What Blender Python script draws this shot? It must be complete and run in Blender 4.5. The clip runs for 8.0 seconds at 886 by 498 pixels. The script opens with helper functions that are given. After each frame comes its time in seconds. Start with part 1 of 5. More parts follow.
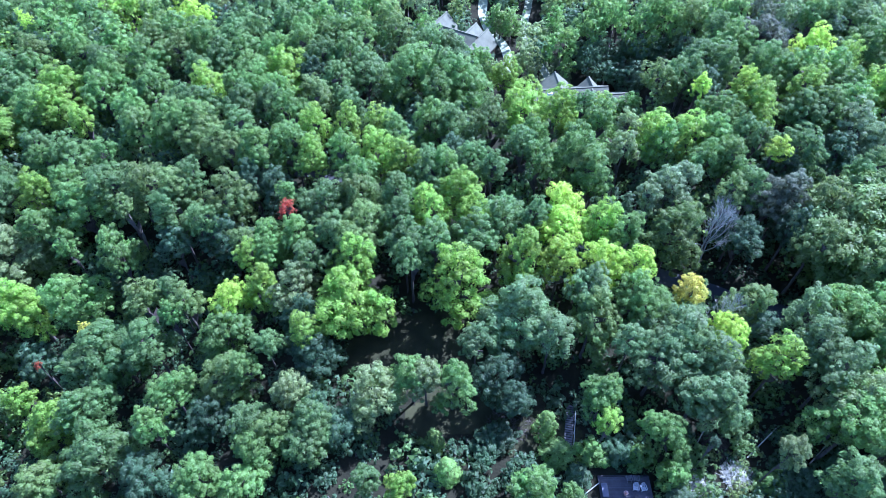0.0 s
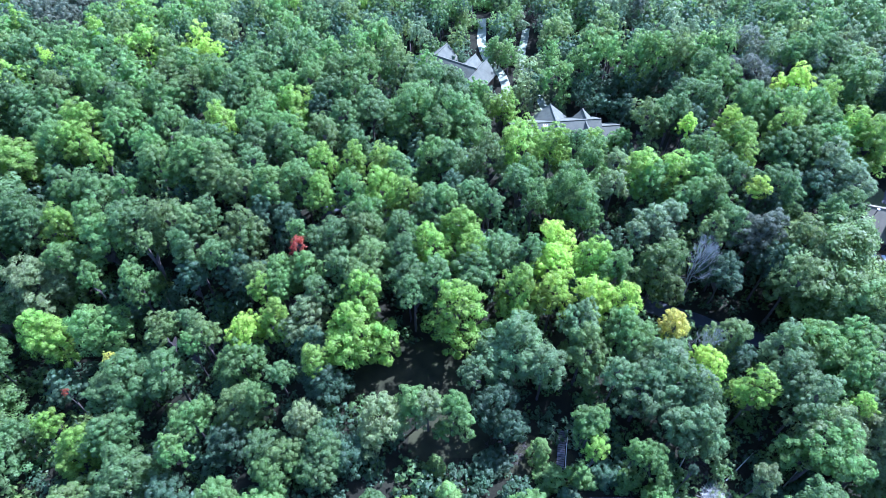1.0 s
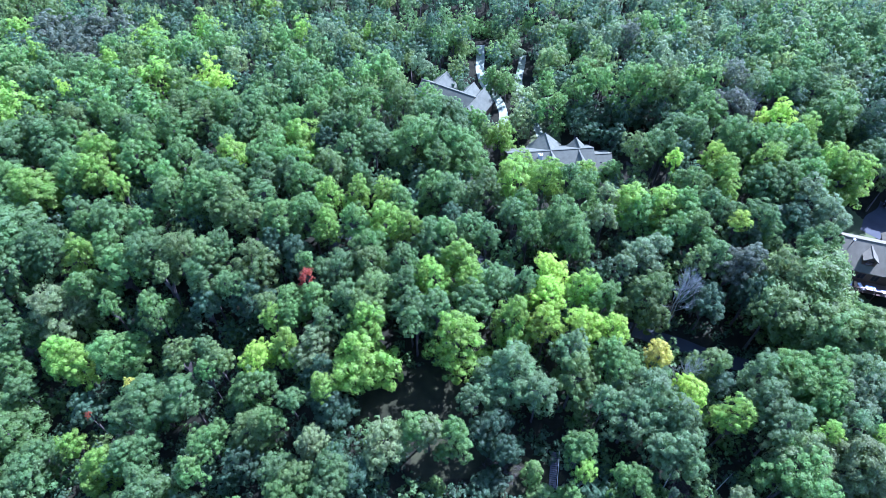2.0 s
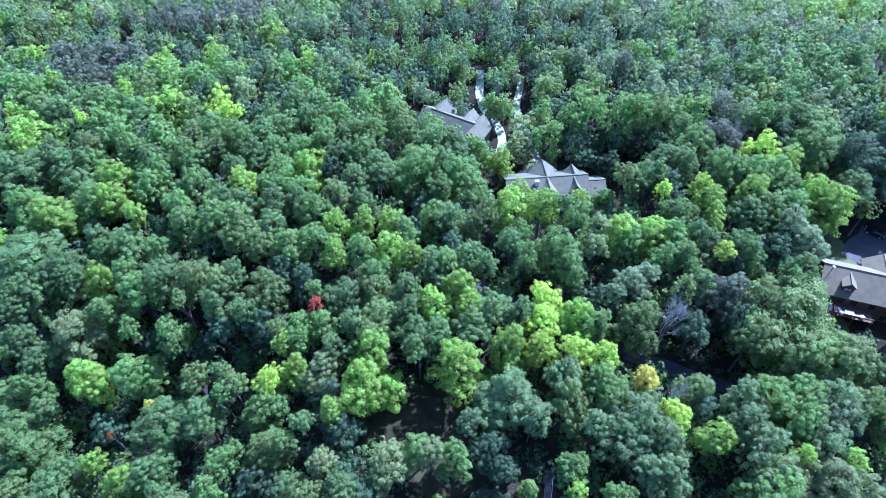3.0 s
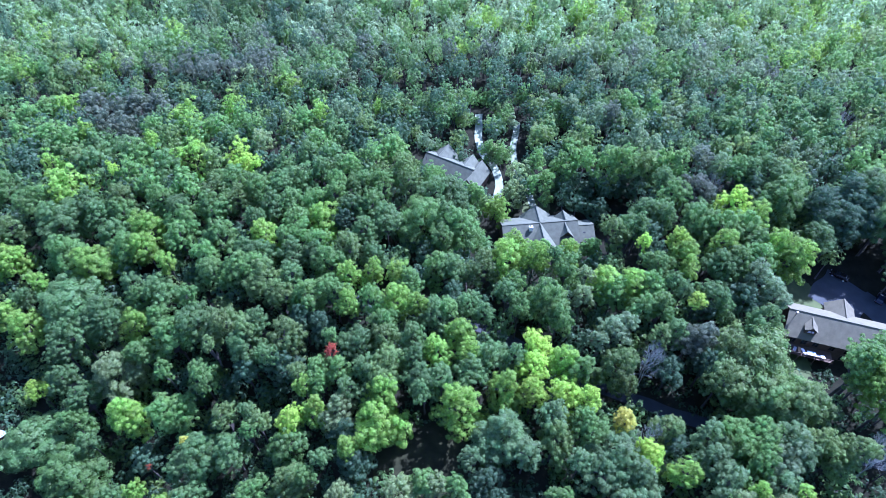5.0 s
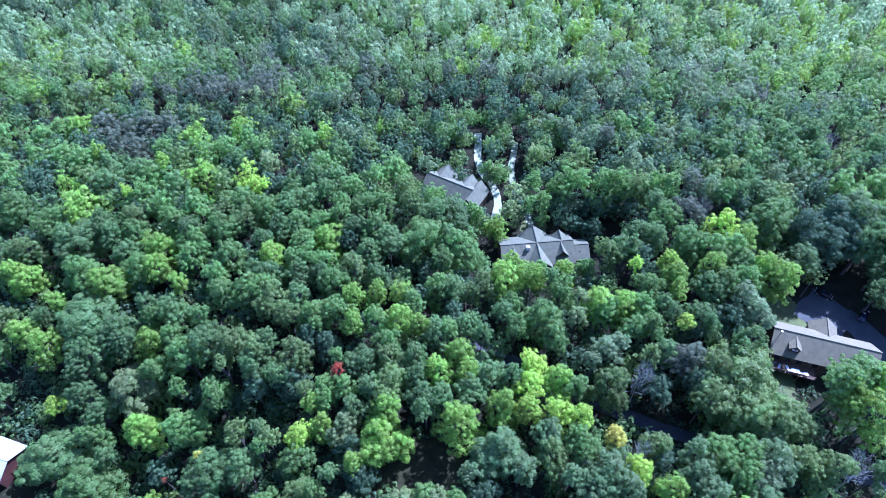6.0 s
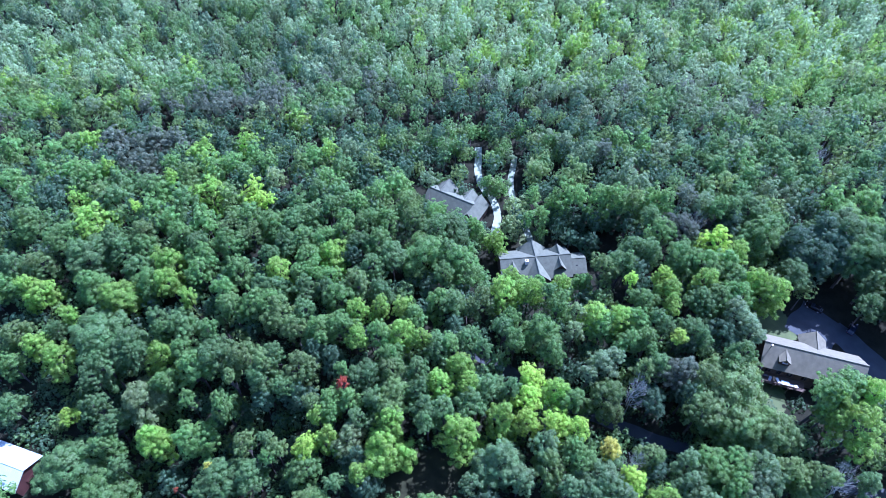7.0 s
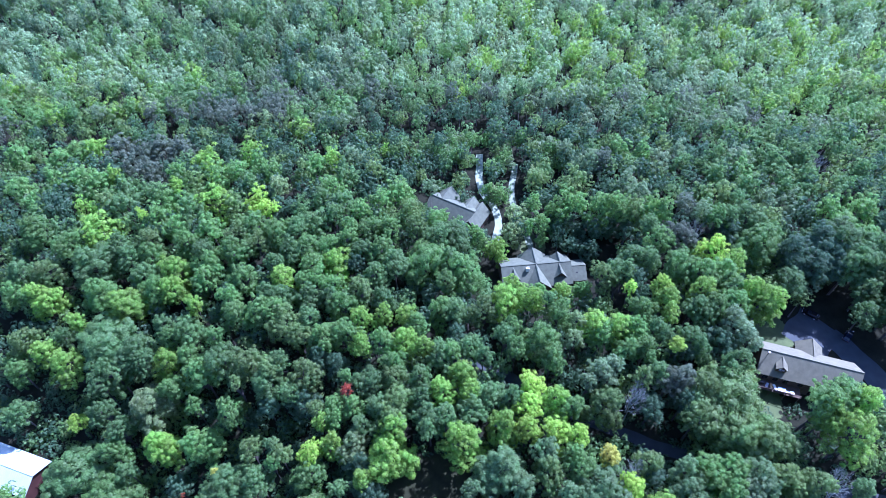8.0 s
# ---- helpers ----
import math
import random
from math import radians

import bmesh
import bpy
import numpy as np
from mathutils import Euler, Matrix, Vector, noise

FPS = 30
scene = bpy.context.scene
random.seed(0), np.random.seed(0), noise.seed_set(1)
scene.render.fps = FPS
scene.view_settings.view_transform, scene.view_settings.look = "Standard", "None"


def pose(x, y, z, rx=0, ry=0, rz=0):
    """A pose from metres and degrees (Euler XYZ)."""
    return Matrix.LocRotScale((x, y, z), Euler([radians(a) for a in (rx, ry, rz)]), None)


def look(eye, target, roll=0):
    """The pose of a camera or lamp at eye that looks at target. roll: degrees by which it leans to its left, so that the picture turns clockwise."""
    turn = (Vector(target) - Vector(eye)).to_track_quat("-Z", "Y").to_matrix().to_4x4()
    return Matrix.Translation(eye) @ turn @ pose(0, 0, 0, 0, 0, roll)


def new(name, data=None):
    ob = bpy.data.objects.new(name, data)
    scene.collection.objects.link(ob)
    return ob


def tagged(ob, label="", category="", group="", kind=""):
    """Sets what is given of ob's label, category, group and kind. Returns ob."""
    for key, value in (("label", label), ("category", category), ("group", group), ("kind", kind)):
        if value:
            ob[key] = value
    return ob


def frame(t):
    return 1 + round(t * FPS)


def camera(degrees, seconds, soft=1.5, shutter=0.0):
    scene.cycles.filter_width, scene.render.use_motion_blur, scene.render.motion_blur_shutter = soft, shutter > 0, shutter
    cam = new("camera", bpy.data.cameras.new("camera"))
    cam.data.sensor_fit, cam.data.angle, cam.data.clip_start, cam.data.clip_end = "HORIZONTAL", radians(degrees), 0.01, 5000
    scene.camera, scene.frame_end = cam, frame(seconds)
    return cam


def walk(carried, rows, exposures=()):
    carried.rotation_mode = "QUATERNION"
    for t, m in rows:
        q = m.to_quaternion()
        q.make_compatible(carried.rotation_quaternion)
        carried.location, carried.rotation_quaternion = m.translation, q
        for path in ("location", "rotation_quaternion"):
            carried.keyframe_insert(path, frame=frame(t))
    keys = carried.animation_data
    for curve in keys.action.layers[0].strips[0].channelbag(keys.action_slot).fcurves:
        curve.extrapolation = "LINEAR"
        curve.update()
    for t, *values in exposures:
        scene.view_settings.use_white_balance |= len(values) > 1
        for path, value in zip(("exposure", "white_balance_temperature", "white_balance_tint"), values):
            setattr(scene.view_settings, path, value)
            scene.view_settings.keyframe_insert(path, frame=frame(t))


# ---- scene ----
# The camera rises straight up over the wood, looking steadily down and ahead.
cam = camera(72.0, 8.0, soft=0.65)
METRES, EYE, TILT, LEAN, TURN = 65.0, 86.0, -50.2, 0.0, 0.0
ROWS = [
    (0.0, 0.0, 0.0, 0.0, 0.0, 0.0, -0.0),
    (0.5, -0.0009, -0.052, 0.0456, -0.02, -0.02, 0.0),
    (1.0, -0.0014, -0.104, 0.0907, 0.02, -0.03, 0.02),
    (1.5, -0.0009, -0.156, 0.136, 0.01, -0.07, 0.03),
    (3.0, -0.0027, -0.3139, 0.2723, 0.07, -0.19, 0.06),
    (3.5, -0.004, -0.3673, 0.3174, 0.09, -0.25, 0.08),
    (4.0, -0.005, -0.4213, 0.3632, 0.11, -0.32, 0.09),
    (4.5, -0.0072, -0.4761, 0.4089, 0.09, -0.37, 0.09),
    (6.0, -0.0109, -0.6362, 0.548, 0.09, -0.6, 0.11),
    (6.5, -0.0123, -0.6795, 0.5868, 0.09, -0.66, 0.1),
    (7.0, -0.0144, -0.7129, 0.6187, 0.12, -0.72, 0.12),
    (7.5, -0.0174, -0.7365, 0.6427, 0.13, -0.78, 0.13),
    (8.0, -0.0223, -0.7513, 0.6582, 0.13, -0.8, 0.14),
]
walk(cam, [(t, pose(0, 0, EYE, TILT, LEAN, TURN) @ pose(METRES * x, METRES * y, METRES * z, 90 + pitch, roll, yaw)) for t, x, y, z, yaw, pitch, roll in ROWS],
     exposures=[(0.0, 1.96, 4570, 31), (3.0, 1.79, 4540, 34), (8.0, 1.58, 4470, 36)])

# ---- daylight: a high sun behind the wood, to the right ----
SUN_AZIMUTH, SUN_HEIGHT = 44.0, 50.0  # degrees right of the view, above the horizon
world = bpy.data.worlds.new("sky")
scene.world = world
world.use_nodes = True
nt = world.node_tree
nt.nodes.clear()
sky = nt.nodes.new("ShaderNodeTexSky")
sky.sky_type = "NISHITA"
sky.sun_disc = False
sky.sun_elevation, sky.sun_rotation = radians(SUN_HEIGHT), radians(SUN_AZIMUTH)
back = nt.nodes.new("ShaderNodeBackground")
back.inputs["Strength"].default_value = 0.118
out = nt.nodes.new("ShaderNodeOutputWorld")
nt.links.new(sky.outputs[0], back.inputs["Color"])
nt.links.new(back.outputs[0], out.inputs["Surface"])
lamp = bpy.data.lights.new("sun", "SUN")
lamp.energy, lamp.angle, lamp.color = 5.0, radians(0.55), (1.0, 0.95, 0.87)
sun = new("sun", lamp)
a, e = radians(SUN_AZIMUTH), radians(SUN_HEIGHT)
to_sun = Vector((math.sin(a) * math.cos(e), math.cos(a) * math.cos(e), math.sin(e)))
sun.matrix_world = look(to_sun * 300, (0, 0, 0))


# ---- materials ----
def shader(name):
    m = bpy.data.materials.new(name)
    m.use_nodes = True
    t = m.node_tree
    t.nodes.clear()
    o = t.nodes.new("ShaderNodeOutputMaterial")
    return m, t, o


def surface(name, low, high, rough=0.8, scale=1.5, fine=12.0, bump=0.3, metal=0.0, per_piece=0.15, distance=0.03, gloss=0.5):
    """Two-scale mottled surface between two colours, with relief and a small change from piece to piece."""
    m, t, o = shader(name)
    n, l = t.nodes, t.links
    b = n.new("ShaderNodeBsdfPrincipled")
    b.inputs["Roughness"].default_value, b.inputs["Metallic"].default_value = rough, metal
    b.inputs["Specular IOR Level"].default_value = gloss
    pos = n.new("ShaderNodeNewGeometry")
    big, small = n.new("ShaderNodeTexNoise"), n.new("ShaderNodeTexNoise")
    big.inputs["Scale"].default_value, small.inputs["Scale"].default_value = scale, fine
    big.inputs["Detail"].default_value, small.inputs["Detail"].default_value = 4, 6
    for x in (big, small):
        l.new(pos.outputs["Position"], x.inputs["Vector"])
    mixed = n.new("ShaderNodeMath")
    mixed.operation = "MULTIPLY_ADD"
    l.new(big.outputs["Fac"], mixed.inputs[0])
    mixed.inputs[1].default_value = 0.65
    half = n.new("ShaderNodeMath")
    half.operation = "MULTIPLY"
    half.inputs[1].default_value = 0.35
    l.new(small.outputs["Fac"], half.inputs[0])
    l.new(half.outputs[0], mixed.inputs[2])
    ramp = n.new("ShaderNodeValToRGB")
    ramp.color_ramp.elements[0].position, ramp.color_ramp.elements[1].position = 0.32, 0.68
    ramp.color_ramp.elements[0].color, ramp.color_ramp.elements[1].color = (*low, 1), (*high, 1)
    l.new(mixed.outputs[0], ramp.inputs["Fac"])
    info = n.new("ShaderNodeObjectInfo")
    val = n.new("ShaderNodeMapRange")
    val.inputs["To Min"].default_value, val.inputs["To Max"].default_value = 1 - per_piece, 1 + per_piece
    l.new(info.outputs["Random"], val.inputs["Value"])
    hsv = n.new("ShaderNodeHueSaturation")
    l.new(val.outputs[0], hsv.inputs["Value"])
    l.new(ramp.outputs["Color"], hsv.inputs["Color"])
    l.new(hsv.outputs[0], b.inputs["Base Color"])
    bp = n.new("ShaderNodeBump")
    bp.inputs["Strength"].default_value, bp.inputs["Distance"].default_value = bump, distance
    l.new(small.outputs["Fac"], bp.inputs["Height"])
    l.new(bp.outputs[0], b.inputs["Normal"])
    l.new(b.outputs[0], o.inputs["Surface"])
    return m


def foliage(name, colour, spread=0.22, glow=0.56, shift=0.03, rough=0.55):
    """Leaves: colour changes from leaf to leaf and tree to tree; some light comes through them."""
    m, t, o = shader(name)
    n, l = t.nodes, t.links
    geo, info = n.new("ShaderNodeNewGeometry"), n.new("ShaderNodeObjectInfo")
    patch = n.new("ShaderNodeTexNoise")
    patch.inputs["Scale"].default_value, patch.inputs["Detail"].default_value = 0.22, 3
    l.new(geo.outputs["Position"], patch.inputs["Vector"])

    def ranged(source, low, high):
        r = n.new("ShaderNodeMapRange")
        r.inputs["To Min"].default_value, r.inputs["To Max"].default_value = low, high
        l.new(source, r.inputs["Value"])
        return r.outputs[0]

    def times(x, y):
        k = n.new("ShaderNodeMath")
        k.operation = "MULTIPLY"
        l.new(x, k.inputs[0])
        l.new(y, k.inputs[1])
        return k.outputs[0]

    # tuft-sized tone noise, widened to paint lit and darker tufts into the leaf colour
    tuft = n.new("ShaderNodeTexNoise")
    tuft.inputs["Scale"].default_value, tuft.inputs["Detail"].default_value = 1.3, 2
    l.new(geo.outputs["Position"], tuft.inputs["Vector"])
    value = times(times(times(ranged(tuft.outputs["Fac"], 0.35, 1.65), ranged(geo.outputs["Random Per Island"], 1 - spread, 1 + spread)), ranged(info.outputs["Random"], 0.82, 1.18)),
                  ranged(patch.outputs["Fac"], 0.7, 1.3))
    hue = ranged(patch.outputs["Fac"], 0.5 - shift, 0.5 + shift)
    hsv = n.new("ShaderNodeHueSaturation")
    hsv.inputs["Color"].default_value = (*colour, 1)
    l.new(hue, hsv.inputs["Hue"])
    l.new(value, hsv.inputs["Value"])
    b = n.new("ShaderNodeBsdfPrincipled")
    b.inputs["Roughness"].default_value = rough
    b.inputs["Specular IOR Level"].default_value = 0.42
    l.new(hsv.outputs[0], b.inputs["Base Color"])
    tr = n.new("ShaderNodeBsdfTranslucent")
    warm = n.new("ShaderNodeHueSaturation")
    warm.inputs["Hue"].default_value, warm.inputs["Value"].default_value = 0.485, 1.5
    l.new(hsv.outputs[0], warm.inputs["Color"])
    l.new(warm.outputs[0], tr.inputs["Color"])
    mix = n.new("ShaderNodeMixShader")
    mix.inputs["Fac"].default_value = glow
    l.new(b.outputs[0], mix.inputs[1])
    l.new(tr.outputs[0], mix.inputs[2])
    l.new(mix.outputs[0], o.inputs["Surface"])
    return m


LEAF = {
    "m": foliage("leaf_mid_green", (0.139, 0.250, 0.062)),
    "b": foliage("leaf_blue_green", (0.116, 0.204, 0.062)),
    # dark green trees; also paints shade into the undergrowth
    "d": foliage("leaf_dark_green_and_shade", (0.074, 0.136, 0.064)),
    "k": foliage("leaf_fresh_green", (0.203, 0.335, 0.050)),
    "l": foliage("leaf_lime", (0.301, 0.445, 0.058)),
    "o": foliage("leaf_olive", (0.141, 0.218, 0.060)),
    "w": foliage("leaf_seeded", (0.179, 0.240, 0.090), spread=0.35),
    "y": foliage("leaf_yellow", (0.443, 0.470, 0.075), spread=0.35, shift=0.05),
    "p": foliage("leaf_grey_purple", (0.112, 0.142, 0.083)),
    "r": foliage("leaf_red", (0.300, 0.074, 0.034)),
    "v": foliage("leaf_pale_yellow_green", (0.195, 0.265, 0.096), spread=0.3),
    # a and h: distance haze painted into leaf colour; h also serves nearer grey-green trees
    "a": foliage("leaf_far_hazed", (0.248, 0.352, 0.165)),
    "h": foliage("leaf_grey_green_and_haze", (0.158, 0.226, 0.100)),
    "e": foliage("leaf_teal_green", (0.139, 0.225, 0.084)),
    "c": foliage("leaf_pale_green", (0.179, 0.290, 0.075)),
}
BARK = surface("bark", (0.036, 0.031, 0.026), (0.11, 0.10, 0.088), 0.9, 2.0, 14.0, 0.6)
DEAD = surface("bleached_wood", (0.29, 0.31, 0.26), (0.50, 0.52, 0.45), 0.85, 2.0, 14.0, 0.4)
# soil made near black, so that its colour carries the dense canopy's shade
SOIL = surface("shaded_forest_floor", (0.009, 0.010, 0.006), (0.023, 0.024, 0.014), 0.95, 0.35, 3.0, 0.6, distance=0.15, gloss=0.12)
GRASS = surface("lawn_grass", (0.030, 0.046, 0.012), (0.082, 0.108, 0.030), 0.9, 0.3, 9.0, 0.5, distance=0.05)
# darker copy of the lawn grass: the clearing's shade painted into its colour
SHADED_TURF = surface("shaded_litter_turf", (0.012, 0.014, 0.007), (0.038, 0.041, 0.018), 0.95, 0.3, 7.0, 0.6, distance=0.06, gloss=0.15)
GRAVEL = surface("pale_gravel", (0.19, 0.225, 0.15), (0.30, 0.345, 0.24), 0.9, 0.6, 16.0, 0.4)
ASPHALT = surface("asphalt", (0.022, 0.028, 0.032), (0.038, 0.046, 0.050), 0.85, 0.4, 20.0, 0.2)
SHINGLE = surface("grey_shingle", (0.074, 0.083, 0.053), (0.122, 0.135, 0.090), 0.85, 0.8, 8.0, 0.4)
SHINGLE_WARM = surface("brown_grey_shingle", (0.108, 0.103, 0.062), (0.162, 0.156, 0.098), 0.85, 0.8, 8.0, 0.4)
WOOD_WALL = surface("brown_siding", (0.07, 0.045, 0.03), (0.13, 0.09, 0.06), 0.8, 0.7, 10.0, 0.3)
RED_WALL = surface("red_barn_siding", (0.055, 0.020, 0.015), (0.095, 0.034, 0.026), 0.75, 0.7, 10.0, 0.3)
METAL_ROOF = surface("white_sheet_metal", (0.47, 0.54, 0.53), (0.60, 0.67, 0.65), 0.35, 0.3, 5.0, 0.05, metal=0.2)
DARK_DECKING = surface("dark_decking", (0.035, 0.036, 0.044), (0.07, 0.07, 0.082), 0.85, 1.2, 10.0, 0.3)
DECKING = surface("weathered_decking", (0.07, 0.07, 0.076), (0.13, 0.13, 0.135), 0.85, 1.2, 10.0, 0.3)
TRIM = surface("pale_trim", (0.5, 0.5, 0.5), (0.62, 0.62, 0.6), 0.6, 1.0, 10.0, 0.1)
GLASS = surface("dark_window_glass", (0.015, 0.018, 0.02), (0.03, 0.035, 0.04), 0.08, 0.5, 2.0, 0.0)
WHITE = surface("white_paint", (0.72, 0.72, 0.70), (0.82, 0.82, 0.80), 0.5, 1.0, 9.0, 0.05)
GREY_PLASTIC = surface("grey_plastic", (0.33, 0.34, 0.36), (0.42, 0.43, 0.45), 0.5, 2.0, 20.0, 0.05)
DARK_METAL = surface("dark_metal", (0.02, 0.02, 0.022), (0.045, 0.045, 0.05), 0.4, 2.0, 20.0, 0.05)
CAR_PAINT = surface("dark_blue_paint", (0.012, 0.016, 0.03), (0.018, 0.022, 0.04), 0.2, 1.0, 5.0, 0.0)


CAR_BLACK = surface("black_paint", (0.008, 0.008, 0.009), (0.014, 0.014, 0.015), 0.2, 1.0, 5.0, 0.0)
TAN = surface("tan_cloth", (0.42, 0.27, 0.12), (0.52, 0.35, 0.17), 0.9, 3.0, 30.0, 0.1)
PALE_BLUE = surface("pale_blue_paint", (0.34, 0.45, 0.58), (0.42, 0.53, 0.66), 0.5, 2.0, 20.0, 0.05)
DECK_BLUE = surface("blue_grey_plastic", (0.05, 0.06, 0.085), (0.08, 0.09, 0.12), 0.6, 2.0, 20.0, 0.05)
DARK_GREY = surface("dark_grey_plastic", (0.09, 0.095, 0.10), (0.14, 0.145, 0.15), 0.55, 2.0, 20.0, 0.05)
CLAY = surface("clay", (0.28, 0.12, 0.07), (0.38, 0.18, 0.11), 0.85, 3.0, 25.0, 0.2)
PINK = surface("pink_petals", (0.55, 0.36, 0.34), (0.7, 0.52, 0.48), 0.8, 6.0, 40.0, 0.1)


# ---- the lie of the land ----
def ease(v):
    v = np.clip(v, 0, 1)
    return v * v * (3 - 2 * v)


def ground_z(x, y):
    dip = -15.0 * ease((-x - 18) / 50) * (1 - ease((y - 55) / 60))
    hollow = -4.2 * np.exp(-((x - 20) / 38) ** 2 - ((y - 130) / 26) ** 2)
    far = -5.0 * ease((y - 160) / 60)
    near = np.exp(-(x / 400.0) ** 2 - (y / 600.0) ** 2)
    rough = 0.25 * np.sin(x * 0.21 + 1) * np.sin(y * 0.17) + 0.12 * np.sin(x * 0.6) * np.sin(y * 0.53)
    level = np.exp(-((x + 2) / 16) ** 2 - ((y - 49) / 10) ** 2)
    return (dip + hollow + far) * near + rough * (1 - level)


def mesh_of(name, verts, tris, mats, index=None):
    me = bpy.data.meshes.new(name)
    v, t = np.asarray(verts, np.float32), np.asarray(tris, np.int32)
    k = t.shape[1]
    me.vertices.add(len(v))
    me.vertices.foreach_set("co", v.ravel())
    me.loops.add(t.size)
    me.loops.foreach_set("vertex_index", t.ravel())
    me.polygons.add(len(t))
    me.polygons.foreach_set("loop_start", np.arange(len(t), dtype=np.int32) * k)
    for m in mats if isinstance(mats, (list, tuple)) else [mats]:
        me.materials.append(m)
    if index is not None:
        me.polygons.foreach_set("material_index", np.asarray(index, np.int32))
    me.update(calc_edges=True)
    return me


def sheet(name, mat, xs, ys, lift, label, keep=None):
    """A sheet that lies on the land."""
    X, Y = np.meshgrid(xs, ys)
    Z = ground_z(X, Y) + lift
    v = np.stack([X, Y, Z], -1).reshape(-1, 3)
    nx, ny = len(xs), len(ys)
    i, j = np.meshgrid(np.arange(nx - 1), np.arange(ny - 1))
    a0 = (j * nx + i).ravel()
    q = np.stack([a0, a0 + 1, a0 + nx + 1, a0 + nx], -1)
    if keep is not None:
        mid = v[q].mean(1)
        q = q[keep(mid[:, 0], mid[:, 1])]
    ob = new(name, mesh_of(name, v, q, mat))
    for p in ob.data.polygons:
        p.use_smooth = True
    return tagged(ob, label, name, kind="structure")


def strip(name, mat, line, width, lift, label):
    """A road or path along a smooth line."""
    pts = np.array(line, float)
    d = np.r_[0, np.cumsum(np.hypot(*np.diff(pts, axis=0).T))]
    s = np.arange(0, d[-1], 0.8)
    c = np.stack([np.interp(s, d, pts[:, 0]), np.interp(s, d, pts[:, 1])], -1)
    for _ in range(12):
        c[1:-1] = (c[:-2] + 2 * c[1:-1] + c[2:]) / 4
    g = np.gradient(c, axis=0)
    g /= np.hypot(g[:, 0], g[:, 1])[:, None]
    nrm = np.stack([-g[:, 1], g[:, 0]], -1)
    rows = []
    for k in np.linspace(-0.5, 0.5, 7):
        wob = width * (1 + 0.06 * np.sin(s * 0.7 + k * 9))
        p = c + nrm * (k * wob)[:, None]
        rows.append(np.c_[p, ground_z(p[:, 0], p[:, 1]) + lift])
    v = np.stack(rows, 1).reshape(-1, 3)
    n = len(s)
    i, j = np.meshgrid(np.arange(n - 1), np.arange(6))
    a0 = (i * 7 + j).ravel()
    ob = new(name, mesh_of(name, v, np.stack([a0, a0 + 7, a0 + 8, a0 + 1], -1), mat))
    return tagged(ob, label, name, kind="structure")


def spaced(a, b, fine_a, fine_b, step):
    mid = np.arange(fine_a, fine_b, step)
    lo = fine_a - (fine_a - a) * (np.linspace(1, 0, 22)[:-1] ** 2.4)
    hi = fine_b + (b - fine_b) * (np.linspace(0, 1, 22) ** 2.4)
    return np.r_[lo, mid, hi]


sheet("ground", SOIL, spaced(-3500, 3500, -150, 150, 2.5), spaced(-2500, 4200, -20, 200, 2.5), 0.0, "leaf-littered forest floor darkened for the shade under the trees")


def oval(cx, cy, rx, ry, turn=0.0, wave=0.12):
    ca, sa = math.cos(radians(turn)), math.sin(radians(turn))

    def inside(x, y):
        u, w = ((x - cx) * ca + (y - cy) * sa) / rx, (-(x - cx) * sa + (y - cy) * ca) / ry
        an = np.arctan2(w, u)
        return u * u + w * w < (1 + wave * np.sin(3 * an + cx) + 0.5 * wave * np.sin(7 * an)) ** 2
    return inside


CLEARINGS = []


def lawn(cx, cy, rx, ry, turn, label, mat=GRASS):
    f = oval(cx, cy, rx, ry, turn)
    CLEARINGS.append(oval(cx, cy, rx, ry, turn, 0.05))
    m = max(rx, ry) * 1.3
    sheet("lawn", mat, np.arange(cx - m, cx + m, 0.5), np.arange(cy - m, cy + m, 0.5), 0.05, label, f)


lawn(-3, 50, 13, 7.5, 0, "leaf-littered turf in a clearing, shade painted into its colour", SHADED_TURF)
lawn(3, 40.5, 9, 4.5, 10, "shaded turf strip beside bushes in the clearing", SHADED_TURF)
lawn(12.5, 36.5, 7.0, 4.0, -10, "shaded turf beside the garden steps", SHADED_TURF)
lawn(83.0, 71.5, 4.2, 6.5, 0, "sunlit green lawn in front of the long house")
lawn(79.0, 67.0, 3.4, 5.0, -38, "sunlit grass running down from the long house")
lawn(92, 93.5, 5.5, 6.5, 0, "shaded lawn behind the long house")
lawn(28, 131, 4.0, 8, -10, "bright grass beside the gravel drive")
DRIVES = [("driveway", ASPHALT, [(99, 88), (103, 92), (108, 96.5)], 13.0, "wide blue-grey asphalt forecourt behind the long house"),
          ("driveway", ASPHALT, [(108, 92), (113, 84), (117, 75), (126, 66), (150, 58)], 7.0, "asphalt drive leading away from the long house"),
          ("driveway", GRAVEL, [(14.8, 128), (17.0, 137), (16.4, 143), (11.6, 151), (10.8, 156), (11.5, 169)], 2.5, "pale gravel drive between the grey houses"),
          ("driveway", GRAVEL, [(27.5, 124), (26, 132), (22.8, 142), (21.7, 151), (24.3, 164)], 2.1, "pale gravel drive leading to the grey house"),
          ("road", ASPHALT, [(-40, 96), (6.9, 83.7), (13, 81.1), (31.4, 68.5), (52.9, 59), (80, 51.6), (130, 40)], 3.2, "narrow asphalt lane hidden under the trees")]
for name, mat, line, width, label in DRIVES:
    strip(name, mat, line, width, 0.09 if mat is GRAVEL else 0.07, label)


